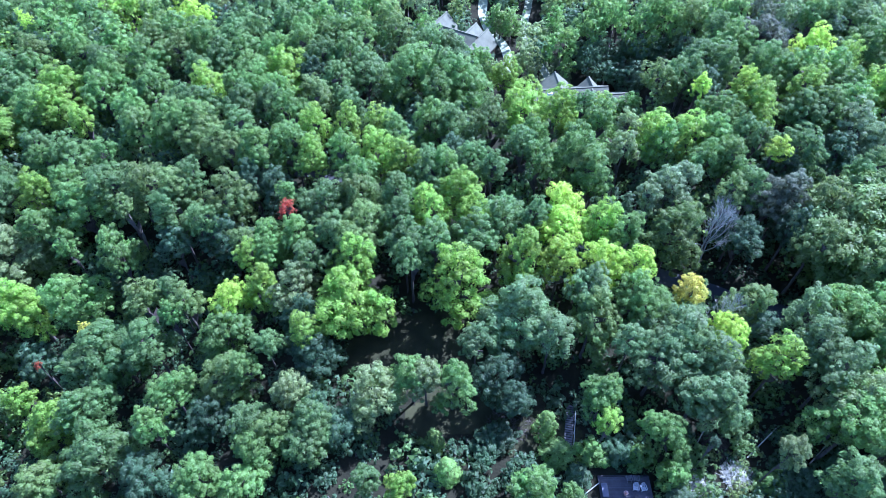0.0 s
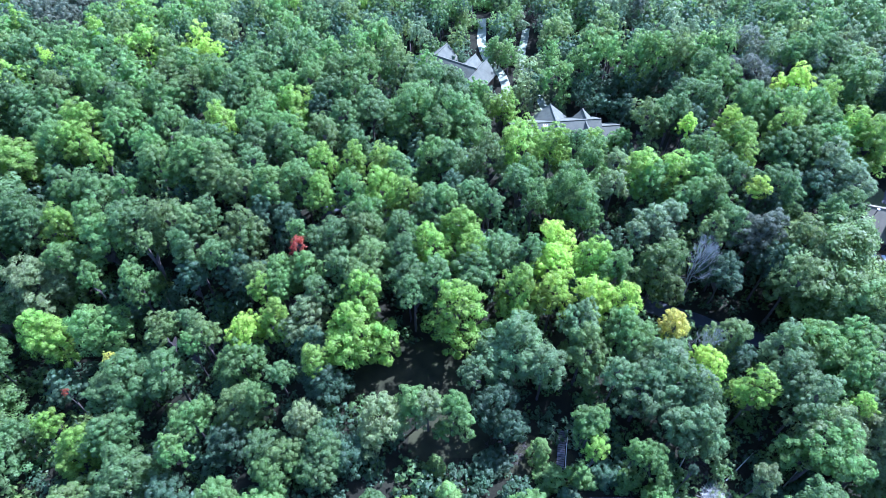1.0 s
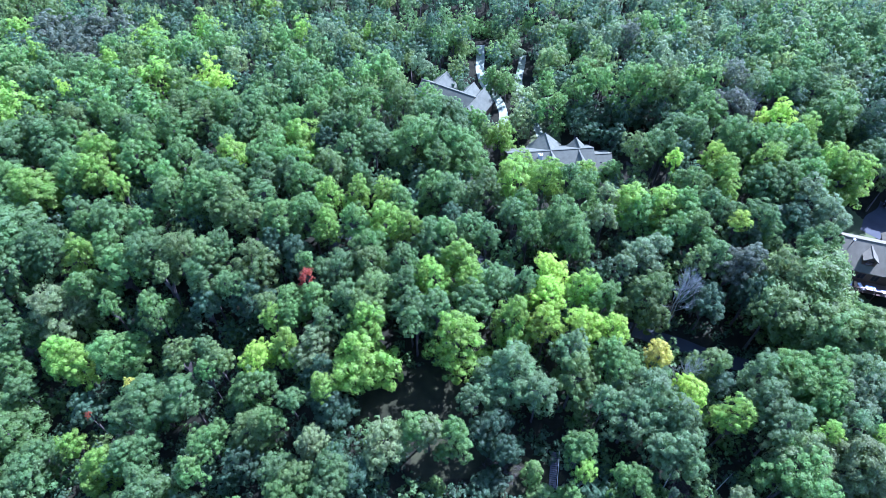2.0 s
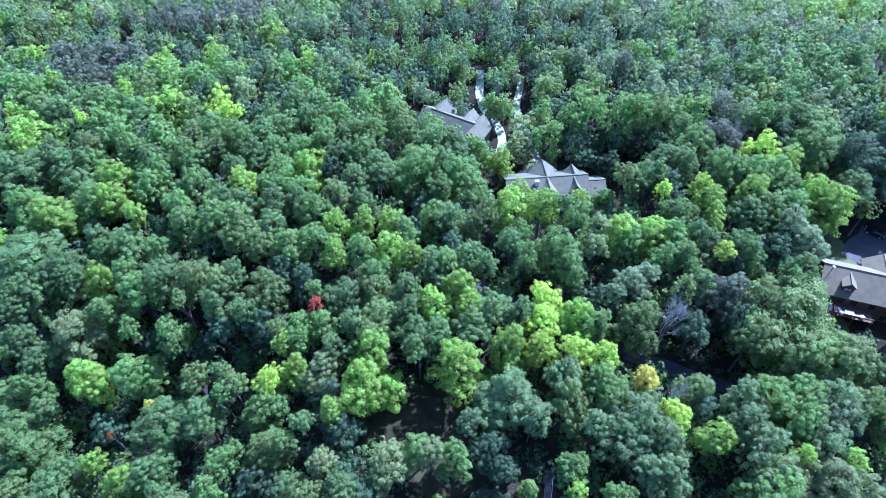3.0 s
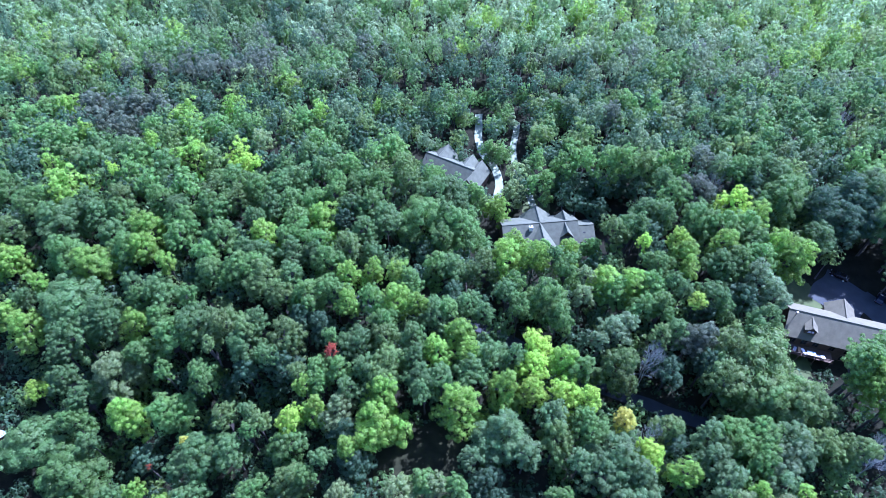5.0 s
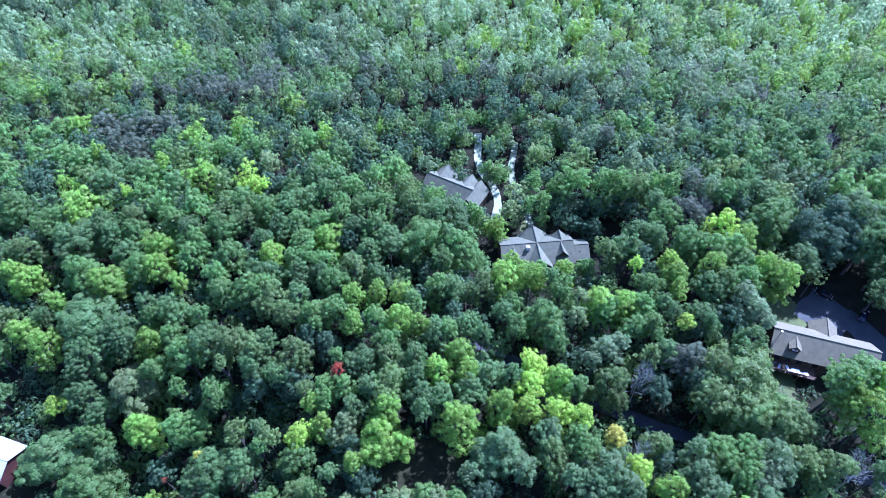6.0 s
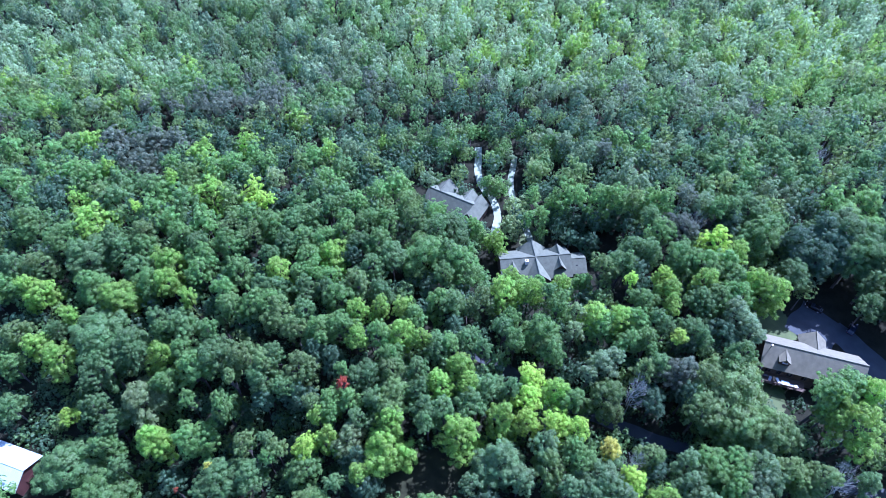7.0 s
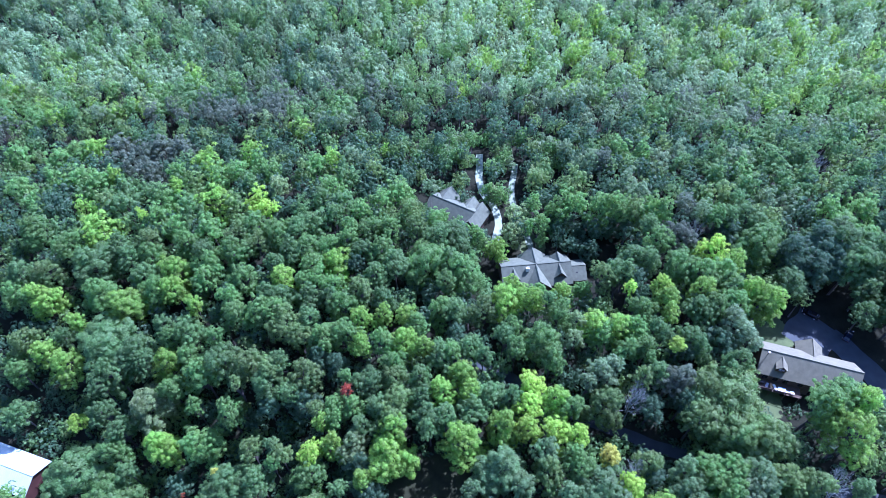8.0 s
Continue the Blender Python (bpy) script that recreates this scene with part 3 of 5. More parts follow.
grow("m", -73.3, 74.1, 8.7, 3.0)
grow("h", 40.5, 74.1, 19.4, 2.1)
grow("b", 71.1, 74.6, 22.1, 3.2)
grow("b", -92.9, 75.6, 9.0, 3.2)
grow("o", -45.4, 75.6, 17.6, 3.0)
grow("m", -14.2, 76.0, 19.5, 3.4)
grow("b", -43.9, 76.8, 17.9, 3.0)
grow("b", 8.3, 76.9, 19.1, 2.2)
grow("m", 25.6, 77.0, 19.5, 3.0)
grow("d", -29.3, 77.2, 15.4, 3.3)
grow("m", -65.5, 77.3, 12.4, 4.3)
grow("o", -51.5, 77.5, 17.0, 4.2)
grow("b", -2.3, 77.6, 19.7, 3.8)
grow("m", 0.6, 78.3, 19.2, 2.3)
grow("l", 56.3, 78.4, 21.3, 1.8)
grow("b", -89.7, 78.5, 10.3, 4.0)
grow("d", 59.1, 78.6, 18.5, 3.0)
grow("m", 49.4, 78.6, 20.8, 2.9)
grow("b", -59.6, 78.9, 15.0, 4.1)
grow("d", -33.9, 79.0, 15.5, 3.3)
grow("m", 44.9, 79.1, 20.8, 3.6)
grow("m", 16.7, 79.7, 19.7, 2.8)
grow("m", -116.6, 79.8, 7.7, 3.3)
grow("k", -6.9, 79.9, 19.4, 2.7)
grow("k", -22.6, 80.1, 19.3, 2.9)
grow("b", 5.2, 80.2, 19.4, 3.2)
grow("h", 75.2, 80.2, 22.3, 3.3)
grow("b", 61.4, 81.1, 21.8, 3.8)
grow("b", -82.5, 81.2, 10.4, 3.4)
grow("b", 54.0, 81.2, 21.5, 2.2)
grow("k", -76.5, 81.3, 10.8, 4.2)
grow("m", -69.6, 81.4, 11.6, 2.7)
grow("v", 31.6, 81.4, 19.8, 2.4)
grow("m", -17.1, 81.5, 19.9, 3.4)
grow("k", -104.1, 81.6, 9.3, 4.5)
grow("k", -11.3, 81.6, 19.8, 3.4)
grow("d", 69.8, 81.7, 19.2, 3.7)
grow("m", 23.3, 82.5, 20.4, 5.1)
grow("m", -32.6, 83.3, 19.4, 3.3)
grow("b", 13.9, 83.4, 19.8, 2.8)
grow("m", 39.2, 83.5, 20.7, 3.4)
grow("o", -38.7, 83.7, 19.1, 3.6)
grow("b", 52.5, 84.1, 21.7, 2.2)
grow("b", -86.1, 84.3, 11.8, 4.0)
grow("m", 47.7, 84.4, 21.8, 3.9)
grow("m", -26.8, 84.5, 19.9, 3.5)
grow("k", 44.3, 84.7, 21.2, 3.4)
grow("k", -111.2, 84.9, 9.2, 3.8)
grow("h", 73.7, 85.0, 23.1, 4.6)
grow("d", 1.9, 85.3, 15.8, 2.9)
grow("m", -62.3, 85.6, 14.8, 2.4)
grow("m", 16.0, 85.7, 19.5, 2.6)
grow("k", 37.2, 86.2, 20.8, 3.9)
grow("m", -8.9, 86.4, 19.1, 2.8)
grow("v", 32.9, 86.8, 20.3, 1.8)
grow("b", -92.9, 87.2, 13.2, 7.1)
grow("m", -75.9, 87.5, 12.1, 3.1)
grow("k", 56.8, 87.7, 22.2, 2.5)
# added at the view's right edge to shade the forecourt drive
grow("d", 126.0, 88.0, 20.0, 4.6)
grow("o", -118.2, 88.0, 9.6, 3.4)
grow("k", -23.6, 88.1, 20.2, 3.3)
grow("b", -37.5, 88.3, 19.4, 2.7)
grow("o", -43.2, 88.5, 19.5, 4.2)
grow("b", -71.1, 88.7, 13.7, 4.4)
grow("k", -11.7, 89.0, 19.1, 2.6)
grow("k", -17.7, 89.3, 19.5, 3.0)
grow("b", 65.6, 89.4, 23.0, 3.9)
grow("b", -107.2, 89.6, 8.3, 3.1)
grow("b", -78.4, 90.1, 12.5, 2.6)
grow("m", 50.6, 90.1, 22.1, 3.5)
grow("m", 28.9, 90.3, 20.4, 3.4)
grow("m", 69.3, 90.5, 23.1, 3.3)
grow("o", 9.0, 91.3, 19.4, 3.4)
grow("k", 82.0, 91.4, 22.7, 4.2)
grow("m", 74.7, 91.4, 23.3, 3.8)
grow("m", -57.5, 91.8, 17.3, 2.7)
grow("b", 1.3, 92.1, 19.0, 3.9)
grow("m", -47.6, 92.3, 18.9, 3.2)
grow("b", 113.0, 92.4, 16.0, 3.3)
grow("m", -2.1, 92.5, 18.6, 3.9)
grow("m", -51.1, 92.5, 18.9, 4.5)
grow("k", 57.0, 92.6, 22.9, 3.5)
grow("m", -29.1, 92.8, 20.3, 4.3)
grow("k", 85.2, 92.8, 22.3, 3.4)
grow("b", 26.4, 93.5, 19.6, 1.9)
grow("b", 122.0, 94.0, 21.0, 5.0)
grow("k", -105.2, 94.2, 8.8, 2.2)
grow("b", -18.0, 94.5, 19.6, 3.5)
grow("k", 21.7, 94.8, 20.0, 3.3)
grow("b", -32.4, 94.9, 19.7, 2.5)
grow("k", 15.4, 95.0, 20.0, 4.5)
grow("k", 67.1, 95.1, 23.6, 3.4)
grow("k", 81.0, 95.2, 23.1, 4.2)
grow("b", -38.2, 95.3, 19.7, 3.6)
grow("m", 74.7, 95.4, 23.0, 2.5)
grow("o", -23.2, 95.5, 19.7, 2.7)
grow("k", -70.4, 95.6, 14.8, 2.6)
grow("b", -45.9, 95.7, 19.0, 3.3)
grow("l", 48.1, 95.7, 21.7, 1.8)
grow("l", 56.7, 96.4, 22.9, 2.9)
grow("m", -60.6, 96.7, 17.4, 3.8)
grow("b", -50.6, 97.0, 18.5, 2.7)
grow("o", -24.7, 98.0, 19.7, 2.5)
grow("k", -91.7, 98.7, 14.0, 6.1)
grow("m", -32.4, 99.1, 20.0, 3.2)
grow("b", 116.5, 100.0, 17.9, 4.3)
grow("k", -115.6, 100.1, 13.6, 4.7)
grow("b", 94.0, 100.1, 20.2, 3.4)
grow("m", -40.2, 100.2, 19.2, 2.4)
grow("m", 68.9, 100.4, 23.9, 3.9)
grow("m", 74.2, 100.4, 23.7, 4.2)
grow("m", -1.1, 100.9, 18.8, 2.8)
grow("d", 51.6, 101.3, 19.5, 3.4)
grow("m", -123.7, 101.4, 14.0, 3.9)
grow("k", -78.4, 101.8, 14.5, 3.3)
grow("m", -100.7, 101.8, 13.5, 4.8)
grow("m", -84.6, 102.1, 14.3, 4.8)
grow("m", -36.8, 102.2, 19.6, 3.3)
grow("o", 43.0, 102.6, 20.4, 3.5)
grow("k", -46.9, 103.1, 19.3, 4.0)
grow("m", -58.2, 103.1, 18.4, 4.2)
grow("b", -20.8, 103.2, 19.6, 3.2)
grow("b", 47.8, 103.4, 21.8, 4.0)
grow("m", 64.0, 104.0, 23.8, 4.8)
grow("b", 121.0, 104.0, 21.0, 5.0)
grow("m", -69.6, 104.3, 16.2, 3.5)
grow("k", 78.2, 104.8, 23.6, 3.6)
grow("b", 113.0, 105.5, 23.0, 5.0)
grow("m", 4.4, 105.9, 19.2, 4.9)
grow("b", 55.3, 106.7, 22.5, 3.9)
grow("m", -38.8, 106.7, 19.9, 3.4)
grow("b", -123.5, 107.0, 16.3, 4.5)
grow("b", -15.6, 107.0, 19.7, 3.7)
grow("k", -32.4, 107.1, 20.5, 4.8)
grow("b", -49.5, 107.1, 19.2, 3.0)
grow("b", 51.1, 107.2, 21.8, 3.4)
grow("d", -26.8, 107.5, 17.0, 2.7)
grow("d", 106.0, 107.5, 22.0, 5.0)
grow("b", -89.1, 107.6, 14.2, 3.9)
grow("o", -115.9, 107.9, 16.0, 4.0)
grow("k", -79.6, 108.1, 15.5, 5.2)
grow("b", 0.5, 108.2, 19.0, 3.9)
grow("l", 74.1, 108.7, 23.8, 3.8)
grow("m", -6.9, 109.0, 20.1, 5.9)
grow("m", -69.7, 109.1, 16.9, 4.4)
grow("b", 98.9, 109.6, 19.5, 4.5)
grow("b", 106.0, 110.0, 19.0, 4.8)
grow("b", 111.7, 111.0, 20.5, 5.5)
grow("b", -24.9, 111.5, 20.0, 3.4)
grow("b", -104.0, 111.6, 16.0, 5.6)
grow("m", -19.6, 111.7, 20.3, 4.0)
grow("b", -45.9, 112.0, 19.6, 3.5)
grow("m", -61.9, 112.6, 18.4, 4.0)
grow("m", 60.2, 112.7, 22.5, 4.0)
grow("b", 114.0, 113.0, 19.0, 4.8)
grow("m", -41.4, 113.1, 20.0, 4.2)
grow("b", -94.7, 113.1, 15.1, 3.3)
grow("m", -34.5, 113.2, 20.2, 3.5)
grow("m", 120.5, 113.4, 21.6, 4.4)
grow("b", -71.9, 113.7, 16.8, 3.0)
grow("m", 88.5, 114.2, 24.2, 6.8)
grow("m", -88.4, 114.4, 15.6, 4.5)
grow("o", -55.7, 115.0, 18.7, 2.9)
grow("m", -29.3, 115.1, 20.1, 3.0)
grow("m", -111.9, 115.2, 18.8, 4.5)
grow("p", 66.8, 115.3, 22.6, 3.7)
grow("b", -98.4, 117.1, 16.3, 3.0)
grow("m", -78.1, 117.3, 17.0, 3.4)
grow("b", 106.4, 117.7, 17.6, 4.3)
grow("g", 72.6, 117.8, 21.4, 2.9)
grow("m", 115.5, 118.0, 22.0, 5.3)
grow("d", 81.4, 118.6, 21.1, 4.4)
grow("o", -62.7, 118.9, 18.4, 3.0)
grow("b", -3.4, 119.2, 18.7, 4.2)
grow("o", -89.7, 119.3, 16.5, 3.9)
grow("b", 58.8, 119.6, 21.3, 3.0)
grow("k", 14.4, 119.6, 9.6, 3.5)
grow("m", -17.5, 119.8, 19.8, 3.1)
grow("b", -45.2, 119.8, 19.8, 3.2)
grow("m", -29.3, 119.8, 20.0, 3.5)
grow("m", -23.1, 119.8, 20.0, 3.5)
grow("m", -51.2, 120.2, 19.8, 5.1)
grow("b", 82.1, 120.7, 23.9, 3.5)
# added dark tree: stands for the shaded side of taller crowns behind
grow("d", 43.5, 120.8, 7.4, 3.4)
grow("m", 78.1, 120.8, 23.6, 3.1)
grow("o", -9.9, 120.9, 19.4, 2.8)
grow("b", 2.0, 120.9, 15.7, 4.8)
grow("b", 87.3, 121.0, 23.8, 4.5)
grow("m", -124.1, 121.7, 18.2, 4.7)
grow("m", -58.6, 122.0, 19.0, 4.2)
grow("g", 119.4, 146.4, 22.0, 3.9)
grow("k", 17.6, 99.6, 16.8, 4.0)
grow("m", 25.0, 99.6, 14.6, 3.3)
grow("k", 31.2, 99.8, 14.6, 3.4)
grow("m", 37.4, 101.2, 14.0, 3.1)
grow("g", 45.6, 68.6, 19.0, 3.4)
# tall trees added behind the forecourt and its lawn to cast shade on them
grow("b", 118.5, 109.5, 25.0, 5.6)
grow("b", 111.5, 112.5, 25.5, 5.4)
grow("d", 126.5, 99.5, 24.5, 5.6)
grow("b", 121.5, 90.0, 23.0, 5.0)
grow("d", 128.0, 108.0, 25.0, 5.6)
grow("d", 105.5, 112.0, 24.0, 5.0)
grow("d", 97.5, 109.0, 23.0, 4.8)
grow("d", 101.5, 104.5, 21.0, 4.4)


# ---- the trees of the farther slope ----
STANDS = []


def stand(code, x, y, top, r):
    """A tree of the farther wood, built with the others there."""
    PLACED.append((x, y, top, r))
    STANDS.append((x, y, top, r, code))


# low d trees at x 36 to 57 paint the shaded sides of taller crowns
stand("b", -8.0, 135.5, 9.0, 3.2)
stand("m", -2.5, 133.5, 9.0, 3.2)
stand("b", 3.0, 130.5, 8.4, 3.2)
stand("m", 8.0, 128.0, 7.8, 3.0)
stand("m", 17.4, 144.0, 8.6, 2.6)
stand("v", 28.6, 152.4, 9.8, 2.6)
stand("v", 14.9, 146.2, 6.4, 2.6)
stand("m", -71.8, 122.2, 18.8, 5.6)
stand("b", -40.3, 122.8, 20.4, 5.1)
stand("o", 95.7, 123.4, 21.0, 4.3)
stand("d", 38.1, 123.4, 6.7, 3.4)
stand("m", -82.9, 123.4, 18.0, 4.5)
stand("h", 75.1, 123.7, 23.2, 3.1)
stand("k", -106.4, 123.8, 18.1, 6.9)
stand("m", 9.5, 124.3, 9.4, 2.7)
stand("m", 124.3, 125.4, 23.1, 4.6)
stand("b", -34.8, 125.5, 20.3, 2.9)
stand("m", -4.0, 125.6, 17.8, 2.6)
stand("m", 114.2, 125.7, 23.8, 4.6)
stand("m", 64.5, 125.8, 22.1, 3.9)
stand("l", -93.4, 126.3, 17.2, 1.5)
stand("v", 20.0, 126.7, 10.3, 3.6)
stand("m", -26.5, 126.9, 20.3, 3.2)
stand("m", 27.8, 127.3, 14.2, 3.9)
stand("o", 55.9, 127.3, 21.3, 3.8)
stand("p", 70.9, 127.4, 22.7, 3.5)
stand("b", 86.2, 128.0, 23.4, 3.3)
stand("m", -90.1, 128.1, 18.3, 4.7)
stand("o", -11.9, 128.1, 19.9, 2.9)
stand("l", -55.3, 128.8, 18.9, 2.8)
stand("b", -45.4, 128.8, 20.3, 3.6)
stand("m", 60.6, 129.1, 22.2, 5.3)
stand("b", -80.1, 129.7, 19.3, 4.6)
stand("m", 51.7, 129.9, 20.6, 3.8)
stand("d", 49.5, 130.0, 9.5, 5.4)
stand("o", -65.7, 130.0, 19.0, 4.5)
stand("h", 96.4, 130.3, 21.8, 3.4)
stand("h", 103.9, 130.5, 20.4, 4.4)
stand("d", 43.6, 130.6, 8.7, 4.8)
stand("b", -32.1, 130.9, 20.7, 4.5)
stand("m", 47.1, 130.9, 20.1, 4.6)
stand("k", -113.2, 131.1, 17.6, 3.6)
stand("d", 56.3, 131.3, 10.5, 4.8)
stand("m", -21.3, 131.9, 20.4, 3.7)
stand("m", 40.1, 132.0, 18.8, 3.8)
stand("b", -39.3, 132.3, 20.9, 3.0)
stand("o", 82.5, 132.6, 24.0, 5.6)
stand("d", -52.9, 132.6, 16.8, 4.0)
stand("l", -59.7, 133.0, 19.3, 4.1)
stand("m", -129.7, 133.0, 17.2, 3.5)
stand("b", -101.8, 133.0, 18.2, 5.6)
stand("h", 58.6, 133.2, 21.4, 3.2)
stand("v", 22.0, 133.2, 11.9, 4.6)
stand("m", 35.4, 133.4, 17.8, 4.3)
stand("b", 110.8, 133.5, 20.9, 4.5)
stand("d", 36.6, 133.5, 7.3, 4.8)
stand("m", -88.1, 133.6, 19.1, 4.8)
stand("k", -73.5, 134.2, 19.5, 5.4)
stand("o", -108.2, 134.7, 18.1, 4.5)
stand("b", 121.5, 134.7, 22.9, 4.3)
stand("b", 92.0, 134.9, 23.2, 4.3)
stand("m", 27.1, 135.7, 14.0, 2.5)
stand("b", 104.3, 135.8, 22.3, 3.9)
stand("m", -15.3, 136.3, 20.4, 4.8)
stand("m", -36.5, 137.2, 21.0, 3.9)
stand("b", -93.1, 137.2, 18.6, 3.9)
stand("v", -53.8, 137.6, 19.9, 3.5)
stand("k", -85.9, 137.9, 18.7, 2.4)
stand("h", 55.6, 138.3, 21.4, 4.8)
stand("h", -5.8, 138.9, 17.3, 2.6)
stand("b", -63.2, 139.8, 18.9, 3.0)
stand("b", 103.1, 140.1, 23.4, 5.0)
stand("b", -103.3, 140.2, 18.0, 4.0)
stand("m", -137.6, 140.3, 17.7, 5.0)
stand("b", 83.9, 140.6, 22.8, 4.3)
stand("b", 112.6, 141.2, 22.5, 4.6)
stand("o", -81.6, 141.6, 19.2, 4.1)
stand("b", 130.6, 142.2, 22.6, 3.8)
stand("o", 40.2, 142.2, 19.5, 4.5)
stand("m", 92.4, 142.3, 23.4, 4.4)
stand("m", -113.6, 143.0, 17.9, 5.3)
stand("m", -74.5, 143.3, 19.4, 4.8)
stand("o", -46.5, 143.5, 21.4, 4.5)
stand("b", -32.6, 143.7, 20.9, 4.0)
stand("m", -128.5, 144.2, 17.2, 4.5)
stand("k", -108.6, 144.9, 17.0, 2.6)
stand("m", -56.9, 145.2, 19.9, 3.3)
stand("o", -24.0, 145.3, 19.4, 3.2)
stand("m", -120.4, 145.4, 17.0, 4.9)
stand("m", -88.5, 146.1, 18.5, 3.6)
stand("m", 13.6, 146.2, 8.4, 2.8)
stand("o", 29.1, 146.3, 14.7, 3.9)
stand("m", -68.4, 146.5, 19.2, 4.1)
stand("m", -42.5, 147.2, 21.0, 3.6)
stand("b", 103.3, 147.3, 23.9, 5.2)
stand("p", -97.7, 147.3, 18.0, 4.8)
stand("b", 113.7, 147.9, 22.8, 3.8)
stand("b", 75.6, 148.0, 20.0, 3.2)
stand("h", 94.0, 148.5, 23.5, 5.1)
stand("m", -62.2, 149.0, 19.2, 3.4)
stand("b", 86.9, 149.4, 22.7, 4.5)
stand("p", -105.3, 149.4, 17.5, 4.7)
stand("k", -37.6, 150.2, 20.8, 3.6)
stand("p", 50.7, 150.3, 19.6, 3.4)
stand("h", 69.2, 150.8, 19.2, 4.9)
stand("h", 45.4, 150.8, 19.5, 3.7)
stand("h", -31.6, 151.6, 20.1, 3.3)
stand("b", 115.9, 151.8, 23.9, 4.5)
stand("k", -79.5, 151.9, 19.3, 5.4)
stand("b", 129.0, 152.6, 22.8, 4.0)
stand("d", 83.9, 154.3, 18.5, 4.6)
stand("h", 75.9, 154.6, 19.1, 3.6)
stand("m", -131.2, 154.9, 17.8, 5.2)
stand("m", 64.8, 155.4, 18.7, 4.4)
stand("d", 4.5, 155.4, 3.3, 4.5)
stand("p", -103.3, 156.4, 17.4, 5.0)
stand("m", -144.7, 156.4, 17.9, 5.2)
stand("k", -66.2, 156.8, 19.0, 3.9)
stand("d", -56.4, 158.0, 17.1, 3.5)
stand("m", 57.4, 158.3, 18.7, 4.4)
stand("p", -89.8, 158.5, 18.3, 4.9)
stand("p", -97.4, 158.5, 17.8, 5.4)
stand("d", -75.1, 159.1, 15.4, 3.3)
stand("h", 21.2, 159.6, 7.0, 2.7)
stand("h", 40.3, 159.9, 15.5, 3.5)
stand("p", -113.9, 160.3, 16.0, 6.0)
stand("m", 17.1, 160.4, 6.1, 3.6)
stand("k", -22.0, 161.0, 12.2, 2.1)
stand("m", -128.3, 161.0, 14.5, 5.9)
stand("k", -122.6, 161.6, 14.0, 4.6)
stand("m", 6.8, 164.6, 5.5, 4.0)
stand("d", 0.7, 165.3, 2.9, 3.7)
stand("h", 34.4, 166.1, 11.2, 5.4)
stand("h", -9.0, 167.0, 6.7, 3.6)
stand("h", -2.9, 171.5, 5.9, 3.7)
stand("h", 2.6, 174.1, 5.8, 4.7)
stand("m", 15.7, 175.5, 5.1, 3.4)
stand("d", -15.7, 175.5, 4.6, 4.2)
stand("m", 11.7, 175.9, 5.1, 3.8)
stand("d", 26.5, 176.4, 4.0, 4.8)


# ---- buildings ----
def part(name, bm, mat, parent, label=""):
    me = bpy.data.meshes.new(name)
    bmesh.ops.recalc_face_normals(bm, faces=bm.faces)
    bm.to_mesh(me)
    bm.free()
    me.materials.append(mat)
    ob = new(name, me)
    ob.parent = parent
    return tagged(ob, label) if label else ob


def box(x0, x1, y0, y1, z0, z1, bm=None):
    bm = bm or bmesh.new()
    bmesh.ops.create_cube(bm, size=1, matrix=Matrix.Translation(((x0 + x1) / 2, (y0 + y1) / 2, (z0 + z1) / 2)) @ Matrix.Diagonal((x1 - x0, y1 - y0, z1 - z0, 1)))
    return bm


def prism(points, push, bm=None):
    """A solid from a flat outline pushed along a vector."""
    bm = bm or bmesh.new()
    lo = [bm.verts.new(p) for p in points]
    hi = [bm.verts.new(Vector(p) + Vector(push)) for p in points]
    bm.faces.new(lo)
    bm.faces.new(hi[::-1])
    for i in range(len(lo)):
        j = (i + 1) % len(lo)
        bm.faces.new((lo[i], lo[j], hi[j], hi[i]))
    return bm


def house_base(name, x, y, z, turn, label, category):
    e_ = tagged(new(name), label, category)
    e_.matrix_world = pose(x, y, z, 0, 0, turn)
    return e_


